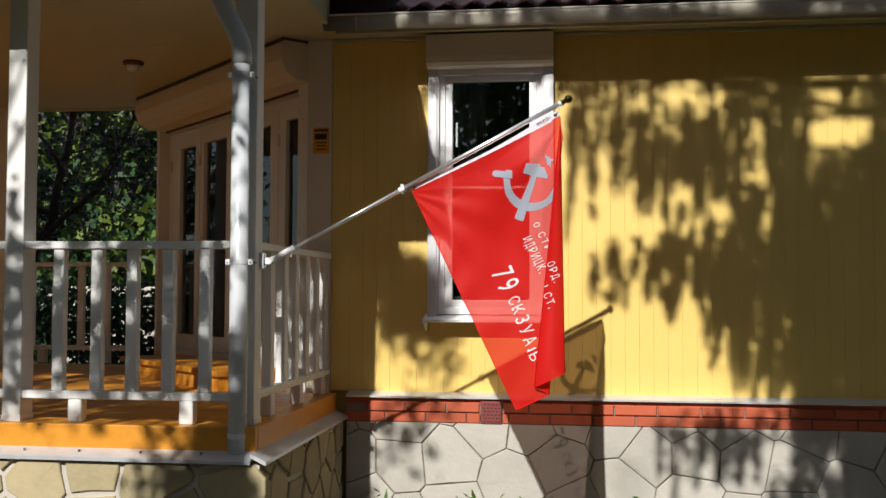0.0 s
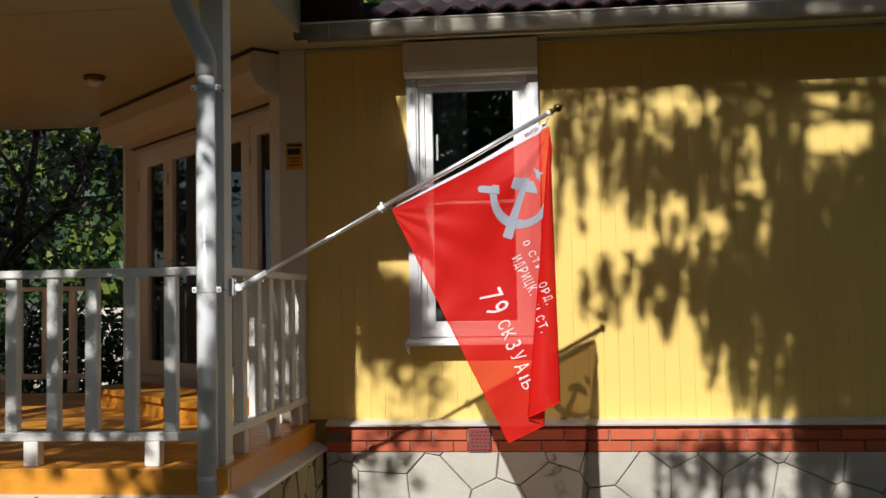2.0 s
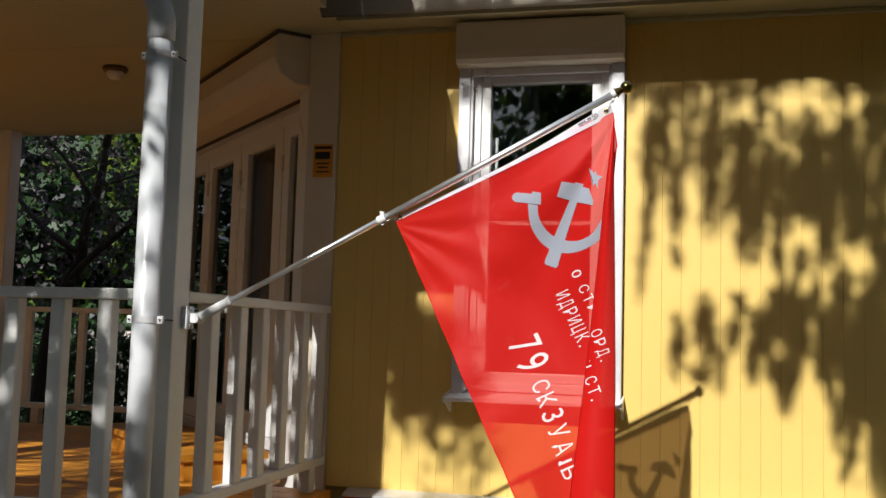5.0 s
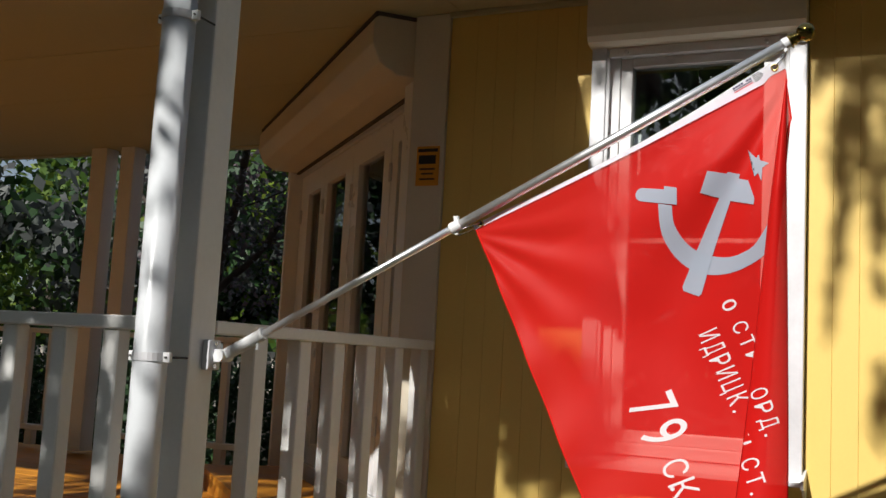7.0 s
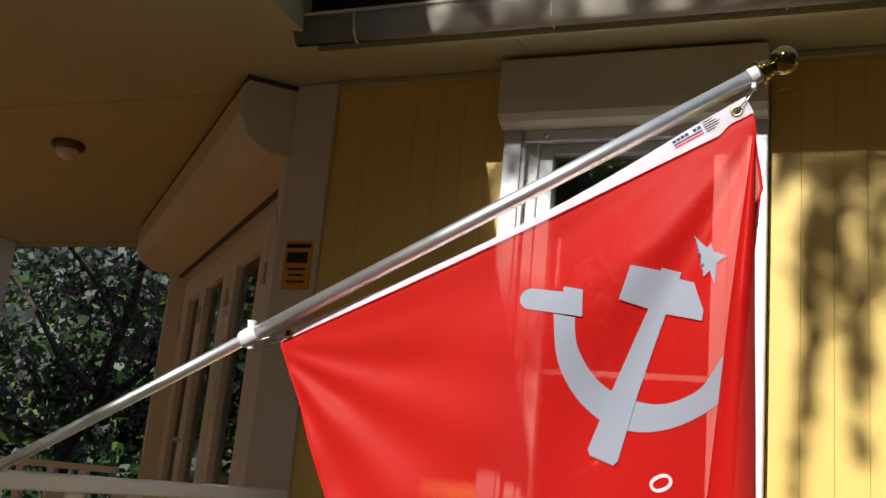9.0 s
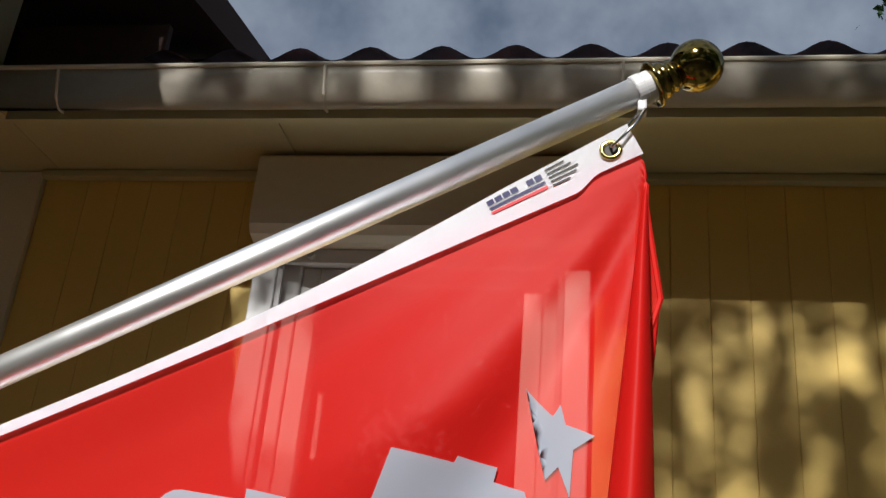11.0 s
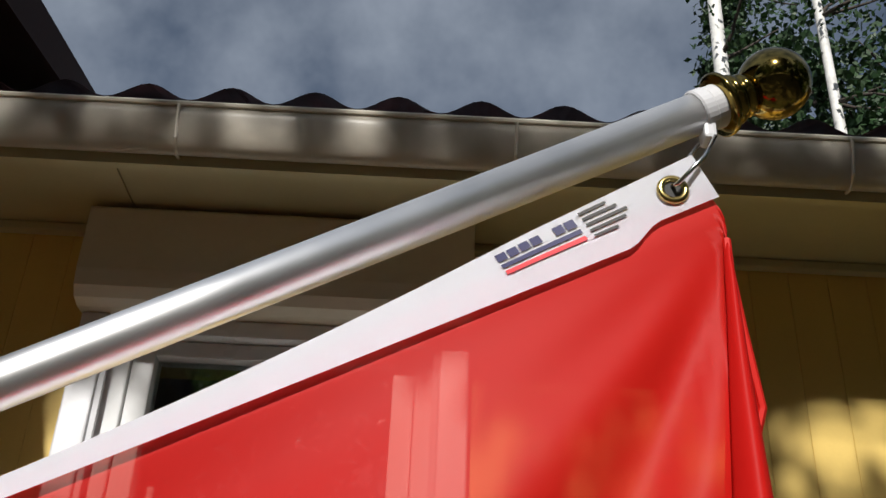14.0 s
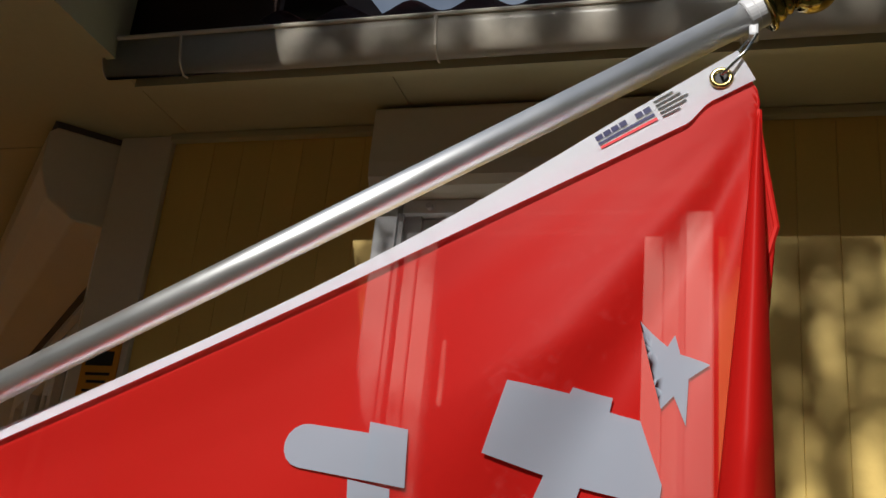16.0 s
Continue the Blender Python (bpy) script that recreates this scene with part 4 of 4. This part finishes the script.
def eyelet(u):
    at = heading(u, 0.55) + Vector((0, -0.0014, 0))
    bm = bmesh.new()
    tube(bm, [at + 0.0066 * Vector((math.cos(a), 0, math.sin(a))) for a in [2 * math.pi * i / 28 for i in range(29)]], 0.0021, 8, False)
    e = part("eyelet", bm, BRASS, flag, "brass eyelet", smooth=True)
    bm = tube(bmesh.new(), [at + Vector((0, -0.0002, 0)), at + Vector((0, 0.0002, 0))], 0.0048, 16)
    part("hole", bm, BLACK, e)
    return at


def snap_hook(a, b, swing):
    """A small steel wire loop from the pole's lug a to the eyelet b."""
    hook = thing("snap_hook", a, "small bright steel snap hook joining flag and pole", "hook", "flag hooks")
    side = Vector((0, -1, 0)) * 0.006
    way = b - a
    across = way.cross(Vector((0, 1, 0))).normalized() * swing
    bm = tube(bmesh.new(), [a - side * 0.3, a + side * 0.9 + across * 0.6, a + way * 0.4 + side + across, b + side + across * 0.2, b - way * 0.04 + side * 0.2 - across * 0.3, b - side * 0.8 - across * 0.5, a + way * 0.5 - side - across, a - side * 0.9 - across * 0.8, a - side * 0.3], 0.0013, 8)
    part("wire", bm, STEEL, hook, smooth=True)


snap_hook(TOP + Vector((-0.0045, 0, -0.022)), eyelet(HOIST - 0.018), 0.004)
snap_hook(on_pole(0.751, 0, 0.020), eyelet(0.020), 0.004)

# ---- plants ----
def leaf_material(name, colour, other, glow=0.35):
    m = bpy.data.materials.new(name)
    m.use_nodes = True
    n, l = m.node_tree.nodes, m.node_tree.links
    p = n["Principled BSDF"]
    geo, ramp = n.new("ShaderNodeNewGeometry"), n.new("ShaderNodeMix")
    ramp.data_type = "RGBA"
    ramp.inputs[6].default_value, ramp.inputs[7].default_value = (*colour, 1), (*other, 1)
    l.new(geo.outputs["Random Per Island"], ramp.inputs[0])
    l.new(ramp.outputs[2], p.inputs["Base Color"])
    p.inputs["Roughness"].default_value = 0.55
    tr, mix = n.new("ShaderNodeBsdfTranslucent"), n.new("ShaderNodeMixShader")
    l.new(ramp.outputs[2], tr.inputs["Color"])
    mix.inputs[0].default_value = glow
    l.new(p.outputs[0], mix.inputs[1])
    l.new(tr.outputs[0], mix.inputs[2])
    l.new(mix.outputs[0], n["Material Output"].inputs["Surface"])
    return m


BARK = material("bark", (0.055, 0.042, 0.034), 0.9, vary=0.4, scale=8, bump=0.8, fine=35)
NEEDLE = leaf_material("spruce_needles", (0.025, 0.06, 0.02), (0.05, 0.09, 0.035), 0.1)
GREEN = leaf_material("green_leaves", (0.06, 0.13, 0.02), (0.13, 0.20, 0.03))
LIME = leaf_material("young_leaves", (0.14, 0.24, 0.03), (0.26, 0.34, 0.06), 0.5)
PURPLE = leaf_material("purple_leaves", (0.06, 0.045, 0.055), (0.15, 0.11, 0.12), 0.3)
DARKLEAF = leaf_material("dark_hedge_leaves", (0.015, 0.045, 0.012), (0.03, 0.075, 0.02), 0.15)
BLOSSOM = leaf_material("pale_leaves", (0.12, 0.125, 0.125), (0.06, 0.075, 0.06), 0.3)


def leaves(name, spots, size, mat, parent, seed, long=1.6, kind=""):
    """Many small pointed leaves in one mesh: spots are rows of (centre, spread, how many)."""
    r = np.random.RandomState(seed)
    mids = np.concatenate([np.array(c)[None, :] + r.normal(0, 1, (n, 3)) * np.array(sp)[None, :] for c, sp, n in spots])
    n = len(mids)
    a, b = r.normal(0, 1, (n, 3)), r.normal(0, 1, (n, 3))
    a /= np.linalg.norm(a, axis=1)[:, None]
    b -= a * (a * b).sum(1)[:, None]
    b /= np.linalg.norm(b, axis=1)[:, None]
    s = size * r.uniform(0.6, 1.3, n)[:, None]
    vs = np.stack([mids - a * s * long / 2, mids + b * s * 0.5, mids + a * s * long / 2, mids - b * s * 0.5], 1).reshape(-1, 3)
    mesh = bpy.data.meshes.new(name)
    mesh.from_pydata((vs - np.array(origin(parent))).tolist(), [], np.arange(4 * n).reshape(-1, 4).tolist())
    mesh.materials.append(mat)
    ob = new(name, mesh)
    ob.parent = parent
    return tagged(ob, kind=kind)


def limb(bm, a, b, r0, r1, seed, bend=0.08, n=7):
    r = random.Random(seed)
    a, b = Vector(a), Vector(b)
    off = [Vector((r.uniform(-1, 1), r.uniform(-1, 1), r.uniform(-0.5, 0.5))) * bend * (b - a).length for _ in range(3)]
    pts = []
    for i in range(n + 1):
        t = i / n
        pts.append(a.lerp(b, t) + off[0] * math.sin(math.pi * t) + off[1] * 0.5 * math.sin(2 * math.pi * t))
    tube(bm, pts, [r0 + (r1 - r0) * i / n for i in range(n + 1)], 8)
    return pts


def broadleaf(at, height, spread, mats, seed, label, count=5000, size=0.07, base=0.35, trunk_r=0.09, name="tree"):
    """A tree with a tapered trunk, limbs and a gappy crown of leaf clumps."""
    r = random.Random(seed)
    tree = thing(name, at, label, "tree")
    at = Vector(at)
    top = at + Vector((r.uniform(-0.3, 0.3), r.uniform(-0.3, 0.3), height * 0.85))
    bm = bmesh.new()
    stem = limb(bm, at - Vector((0, 0, 0.05)), top, trunk_r, trunk_r * 0.25, seed, 0.03)
    part("trunk", bm, BARK, tree, smooth=True)
    spots = []
    for k in range(22):
        h = r.uniform(base, 1.0)
        i = min(len(stem) - 1, int(h * (len(stem) - 1) / 0.95))
        a = r.uniform(0, 2 * math.pi)
        reach = spread * (0.45 + 0.55 * math.sin(math.pi * min(1, (h - base) / (1.02 - base) + 0.15))) * r.uniform(0.6, 1.1)
        tip = Vector((at.x + math.cos(a) * reach, at.y + math.sin(a) * reach, at.z + height * h + r.uniform(0, 0.12) * height))
        bm = bmesh.new()
        pts = limb(bm, stem[i], tip, trunk_r * 0.3, 0.008, seed * 31 + k, 0.1)
        part("limb", bm, BARK, tree, smooth=True)
        for p in pts[3:]:
            spots.append((p, (0.16 * spread, 0.16 * spread, 0.09 * spread), count // 110))
    half = len(spots) // len(mats)
    for j, m in enumerate(mats):
        leaves("crown", spots[j::len(mats)], size, m, tree, seed + j)
    return tree


def to_sun(x, z, y):
    """The place at depth y whose shadow falls on the wall at x, z."""
    t = (WALL_Y - y) / SUN_WAY.y
    return Vector((x - SUN_WAY.x * t, y, z - SUN_WAY.z * t))


# spruce behind the viewer, whose boughs shade the wall
spruce = thing("spruce", (4.15, 0.7, 0.36), "tall spruce with long drooping boughs", "tree")
bm = bmesh.new()
tube(bm, [(4.15, 0.7, 0.3), (4.16, 0.68, 3), (4.14, 0.72, 6), (4.15, 0.7, 10)], [0.24, 0.18, 0.11, 0.01], 12)
part("trunk", bm, BARK, spruce, smooth=True)
BOUGHS = [
    (2.9, 3.02, 0.95, 2.98, 0.22, 0.35, 0.7), (2.7, 2.80, 0.66, 2.72, 0.45, 0.35, 1.0), (2.6, 2.62, 0.92, 2.55, 0.38, 0.35, 1.2),
    (2.9, 2.25, 1.15, 2.36, 0.34, 0.50, 1.3), (2.9, 2.12, 0.54, 1.84, 0.07, 0.80, 1.7), (2.9, 2.00, 0.98, 1.86, 0.26, 0.60, 1.5),
    (2.9, 1.72, 1.28, 1.72, 0.50, 0.70, 1.6), (2.9, 1.60, 1.80, 1.60, 0.60, 0.70, 1.8), (2.9, 1.30, 1.45, 1.40, 0.30, 0.55, 1.2),
    (2.9, 0.98, 1.78, 1.05, 0.40, 0.55, 1.7), (2.9, 0.72, 1.95, 0.72, 0.40, 0.50, 1.6), (2.6, 0.85, 0.95, 0.80, 0.30, 0.25, 0.8),
    (3.0, 2.60, 2.20, 2.50, 0.50, 0.60, 1.5), (3.2, 3.05, 1.55, 3.04, 0.30, 0.40, 0.9), (3.2, 2.35, 1.62, 2.30, 0.40, 0.50, 1.5), (3.2, 2.0, 1.72, 1.95, 0.45, 0.50, 1.5), (3.0, 0.45, 1.55, 0.50, 0.35, 0.40, 1.5), (3.0, 0.25, 1.75, 0.25, 0.35, 0.40, 1.4), (0.80, 3.06, 0.28, 2.96, 0.80, 0.50, 0.42), (1.1, 3.05, 0.36, 2.80, 0.60, 0.30, 0.36),
    (3.3, 3.24, -0.9, 3.19, 0.12, 0.16, 0.95), (1.2, 3.17, -0.9, 3.16, 0.09, 0.10, 0.6),
]
CLEARINGS = ((2.00, 2.68, 0.20, 0.13), (1.92, 2.92, 0.10, 0.14), (1.30, 2.20, 0.07, 0.10), (1.05, 2.33, 0.06, 0.09), (1.52, 2.42, 0.06, 0.06), (0.86, 1.58, 0.10, 0.10))


def in_clearing(p):
    """Whether a twig at p would shade one of the sunny gaps on the wall."""
    t = (WALL_Y - p.y) / SUN_WAY.y
    x, z = p.x + SUN_WAY.x * t, p.z + SUN_WAY.z * t
    return any(((x - a) / w) ** 2 + ((z - b) / h) ** 2 < 1 for a, b, w, h in CLEARINGS)


spots = []
for k, (x0, z0, x1, z1, h1, h0, thick) in enumerate(BOUGHS):
    r = random.Random(100 + k)
    y0, y1 = 1.6 + r.uniform(-0.3, 0.3), 2.2 + r.uniform(-0.4, 0.4)
    a, b = to_sun(x0, z0, y0), to_sun(x1, z1, y1)
    bm = bmesh.new()
    pts = limb(bm, a, b, 0.024, 0.005, 300 + k, 0.03, 12)
    limb(bm, (4.15, 0.7, a.z + 0.25), a, 0.035, 0.024, 500 + k, 0.03)
    part("bough", bm, BARK, spruce, smooth=True)
    for i in range(int(78 * thick * (b - a).length / 2)):
        t = r.random() ** 0.85
        q = a.lerp(b, t) + Vector((r.uniform(-0.08, 0.08), r.uniform(-0.22, 0.22), r.uniform(-0.05, 0.03)))
        ln = (h0 + (h1 - h0) * t) * r.uniform(0.25, 1.15)
        lean = r.uniform(-0.25, 0.10)
        for j in range(1 + int(ln / 0.04)):
            p = q + Vector((lean * j * 0.04, 0, -j * 0.04))
            w = 0.018 * (1 - 0.65 * j * 0.04 / max(ln, 0.04))
            if not in_clearing(p):
                spots.append((p, (w, 0.022, 0.022), 8))
leaves("needles", spots, 0.020, NEEDLE, spruce, 11, 3.6)

# leafy tree that dapples the porch
lime = thing("garden_tree", (-4.6, 0.6, 0.36), "broadleaf garden tree with a loose crown", "tree")
bm = bmesh.new()
stem = limb(bm, (-4.6, 0.6, 0.3), (-4.3, 0.8, 7.2), 0.16, 0.05, 21, 0.03)
part("trunk", bm, BARK, lime, smooth=True)
spots = []
r = random.Random(77)
for k in range(170):
    x, z = r.uniform(-4.2, -0.42), r.uniform(0.2, 3.4)
    if -1.12 < x < -0.86 or x > -0.86 and r.random() < 0.2:
        continue
    p = to_sun(x, z, r.uniform(0.0, 2.2))
    spots.append((p, (0.085, 0.12, 0.07), 40))
    if k % 7 == 0:
        bm = bmesh.new()
        limb(bm, stem[3 + k % 4], p, 0.03, 0.006, 900 + k, 0.08)
        part("limb", bm, BARK, lime, smooth=True)
for k in range(26):
    spots.append((to_sun(r.uniform(-0.88, -0.50), r.uniform(1.50, 1.86), r.uniform(0.4, 1.4)), (0.07, 0.10, 0.05), 40))
for k in range(130):
    x, z = r.uniform(-4.2, -0.62), r.uniform(-1.35, 0.15)
    if z > -0.95 and r.random() < (0.55 if z > -0.2 else 0.88):
        continue
    spots.append((to_sun(x, z, r.uniform(-0.2, 1.2)), (0.085, 0.12, 0.07), 40))
for k in range(16):
    spots.append((to_sun(r.uniform(-1.25, -0.70), r.uniform(-1.25, -0.30), r.uniform(0.0, 1.2)), (0.085, 0.12, 0.07), 44))
for k in range(30):
    spots.append((to_sun(r.uniform(-1.10, -0.87), r.uniform(-0.78, 0.26), r.uniform(0.2, 1.2)), (0.05, 0.10, 0.05), 40))
for k in range(46):
    spots.append((to_sun(r.uniform(-2.6, -1.02), r.uniform(0.10, 0.95), r.uniform(0.2, 1.6)), (0.07, 0.10, 0.07), 40))
for k in range(14):
    spots.append((to_sun(r.uniform(-1.12, -0.96), r.uniform(1.15, 2.05), r.uniform(0.4, 1.4)), (0.05, 0.10, 0.07), 40))
leaves("crown", spots, 0.055, GREEN, lime, 12)

# trees that close the garden behind the viewer and beside the house
for k, (x, y, h) in enumerate(((-9, -8, 9.5), (-5, -11, 11), (-1, -13, 12), (3, -12, 11.5), (7, -10, 11), (9, -5, 10), (9, 0.5, 9), (-10, -3, 9), (-11, 2.5, 9), (8.5, 4.5, 8), (-12.5, 7, 8))):
    broadleaf((x, y, 0.36), h, h * 0.42, (GREEN, DARKLEAF), 40 + k, "broadleaf tree at the garden's edge", 6500, 0.26, 0.08, 0.14, "garden_tree")

# garden seen through the porch: purple-leaved tree, young green behind it, hedge
orchard = thing("plum_tree", (-5.75, 11.0, 0.36), "dark limbed garden tree with purplish spring leaves", "tree")
bm = bmesh.new()
limb(bm, (-5.80, 11, 0.3), (-5.54, 11, 2.10), 0.085, 0.07, 3, 0.02)
part("trunk", bm, BARK, orchard, smooth=True)
spots, r = [], random.Random(5)
for k, (a, b, r0) in enumerate((((-5.54, 11, 2.08), (-5.31, 11, 2.48), 0.06), ((-5.31, 11, 2.48), (-5.10, 11, 3.6), 0.055), ((-5.1, 11, 3.6), (-4.9, 11.1, 5.0), 0.04), ((-5.45, 11, 2.2), (-4.77, 11, 2.84), 0.045), ((-4.77, 11, 2.84), (-4.38, 11, 3.6), 0.038), ((-4.38, 11, 3.6), (-4.2, 11, 4.4), 0.025), ((-5.3, 11, 2.5), (-6.3, 11.2, 3.2), 0.04), ((-6.3, 11.2, 3.2), (-7.0, 11, 4.0), 0.025), ((-5.2, 11, 3.0), (-5.9, 10.8, 3.9), 0.025), ((-4.7, 11, 2.9), (-4.1, 10.8, 2.95), 0.02), ((-5.2, 11, 3.2), (-4.3, 10.9, 3.4), 0.012), ((-5.5, 11, 2.0), (-6.6, 10.8, 2.5), 0.03))):
    bm = bmesh.new()
    pts = limb(bm, a, b, r0, r0 * 0.6, 60 + k, 0.06)
    part("limb", bm, BARK, orchard, smooth=True)
    for p in pts[2:]:
        for _ in range(3):
            spots.append((p + Vector((r.uniform(-0.55, 0.55), r.uniform(-0.2, 0.7), r.uniform(-0.45, 0.5))), (0.18, 0.18, 0.13), 11))
leaves("crown", [(c, sp, 22) for c, sp, n in spots[::2]], 0.038, PURPLE, orchard, 13)
leaves("pale_crown", [(c, sp, 16) for c, sp, n in spots[1::2]], 0.036, BLOSSOM, orchard, 14)

for k, (x, y, h, mats) in enumerate(((-8.5, 19, 6.5, (LIME, DARKLEAF)), (-10.2, 18, 4.2, (GREEN, DARKLEAF)), (-5.2, 20, 7, (BLOSSOM, GREEN)), (-11.5, 17, 6, (BLOSSOM, DARKLEAF)), (-14, 21, 7.5, (GREEN, BLOSSOM)), (-7.0, 24, 8, (BLOSSOM, GREEN)), (-17, 15, 7, (BLOSSOM, DARKLEAF)), (-20, 20, 8, (GREEN, LIME)))):
    broadleaf((x, y, 0.36), h, h * 0.42, mats, 140 + k, "young green tree behind the porch in sun", 5200, 0.17, 0.12, 0.13, "garden_tree")
for k, (x, y, h) in enumerate(((5.9, 16.5, 12), (7.3, 15.5, 11), (8.9, 13, 10))):
    broadleaf((x, y, 0.36), h, h * 0.13, (DARKLEAF, NEEDLE), 240 + k, "tall dark tree behind the house", 9000, 0.11, 0.3, 0.16, "garden_tree")
BIRCH = material("birch_bark", (0.72, 0.71, 0.68), 0.6, vary=0.35, scale=5, bump=0.4, fine=18)
for k, (x, y, rad, mat) in enumerate(((3.42, 14.0, 0.12, BIRCH), (4.95, 14.6, 0.09, BIRCH))):
    birch = thing("birch", (x, y, 0.36), "slim white barked birch behind the house", "tree", "birches")
    bm = bmesh.new()
    stem = limb(bm, (x, y, 0.3), (x + 0.1, y, 14.0), rad * 1.3, rad * 0.5, 700 + k, 0.004, 10)
    part("trunk", bm, mat, birch, smooth=True)
    r = random.Random(710 + k)
    spots = []
    for j in range(14):
        p = stem[-1 - j % 4]
        q = p + Vector((r.uniform(0.3, 1.3), r.uniform(-1, 1), r.uniform(-0.6, 0.8)))
        bm = bmesh.new()
        pts = limb(bm, p, q, 0.03, 0.006, 730 + 20 * k + j, 0.08)
        part("limb", bm, BARK, birch, smooth=True)
        spots += [(c, (0.25, 0.25, 0.3), 30) for c in pts[3:]]
    leaves("crown", spots, 0.06, DARKLEAF, birch, 720 + k)
fir = thing("fir", (4.15, 15.5, 0.36), "dark narrow fir behind the house", "tree")
bm = bmesh.new()
tube(bm, [(4.15, 15.5, 0.3), (4.15, 15.5, 13.5)], [0.2, 0.02], 10)
part("trunk", bm, BARK, fir, smooth=True)
r = random.Random(55)
spots = []
for j in range(420):
    z = r.uniform(4.5, 13.3)
    reach = 0.15 + 0.10 * (13.5 - z) * r.random()
    a = r.uniform(0, 6.283)
    spots.append((Vector((4.15 + math.cos(a) * min(reach, 0.62), 15.5 + math.sin(a) * reach, z - reach * 0.3)), (0.07, 0.07, 0.10), 24))
leaves("needles", spots, 0.06, NEEDLE, fir, 56, 2.6)

for k in range(7):
    broadleaf((-24 + 3.3 * k, 27.5 + (k % 2), 0.36), 9.0 + k % 3, 3.6, (DARKLEAF, GREEN, DARKLEAF), 340 + k, "tall green tree closing the far garden", 7000, 0.30, 0.06, 0.15, "garden_tree")
hedge = thing("hedge", (-7.5, 12.3, 0.36), "dark clipped hedge beyond the porch railing", "hedge", kind="stuff")
r = random.Random(15)
leaves("foliage", [(Vector((r.uniform(-12, -3.6), r.uniform(11.9, 12.7), r.uniform(0.4, 1.65))), (0.16, 0.16, 0.14), 40) for _ in range(760)], 0.05, DARKLEAF, hedge, 16)

lawn = thing("grass", (0, 6, 0.38), "thin green grass tufts on the ground", "grass", kind="stuff")
r = random.Random(19)
spots = [(Vector((r.uniform(-0.9, 3.2), r.uniform(5.6, 6.85), 0.40)), (0.08, 0.06, 0.03), 14) for _ in range(160)]
spots += [(Vector((r.uniform(-14, -3.4), r.uniform(9.5, 18), 0.40)), (0.15, 0.15, 0.03), 12) for _ in range(350)]
leaves("blades", spots, 0.02, GREEN, lawn, 20, 4.0)

# pale slat fence and a neighbour's house far behind the porch
fence = thing("fence", (-10, 15.0, 0.36), "pale horizontal slat fence in sun", "fence")
PALE = material("pale_planks", (0.55, 0.50, 0.42), 0.7, vary=0.2, scale=3, bump=0.2)
for k in range(6):
    part("slat", boxed(-16, -5.6, 14.98, 15.01, 0.55 + 0.21 * k, 0.70 + 0.21 * k), PALE, fence)
for k in range(7):
    part("post", boxed(-15.9 + 1.7 * k, -15.8 + 1.7 * k, 15.012, 15.10, 0.34, 1.85), PALE, fence)

# ---- single boards and stones ----
BOARD = 0.0875
board_full = piece_mesh("board", BOARD - 0.0005, SOFFIT_Z - 0.004 - 1.066, 0.02, 0.0013, YELLOW)
board_low = piece_mesh("board", BOARD - 0.0005, WIN_Z0 - 0.04 - 1.066, 0.02, 0.0013, YELLOW)
for k in range(60):
    x = -1.136 + BOARD * (k + 0.5) - BOARD
    if x > 4.0:
        break
    if x - BOARD / 2 < -1.17:
        x = -1.172 + BOARD / 2
    if WIN_X0 + 0.03 < x < WIN_X1 - 0.03:
        place("board", board_low, (x, 7.0101, (1.066 + WIN_Z0 - 0.04) / 2), wall)
    else:
        place("board", board_full, (x, 7.01, (1.066 + SOFFIT_Z - 0.004) / 2), wall)

stones("stone", (-1.05, 6.945, 0), (1, 0, 0), 6.0, 0.36, 0.880, 0.26, 0.006, STONE, plinth_wall, 3)
stones("stone", (-6.5, PY - 0.03, 0), (1, 0, 0), 5.45, 0.36, 0.888, 0.24, 0.030, FLAG_STONE, porch_plinth, 5)
stones("stone", (PX + 0.03, PY - 0.03, 0), (0, 1, 0), 1.64, 0.36, 0.888, 0.20, 0.028, FLAG_STONE, porch_plinth, 9)
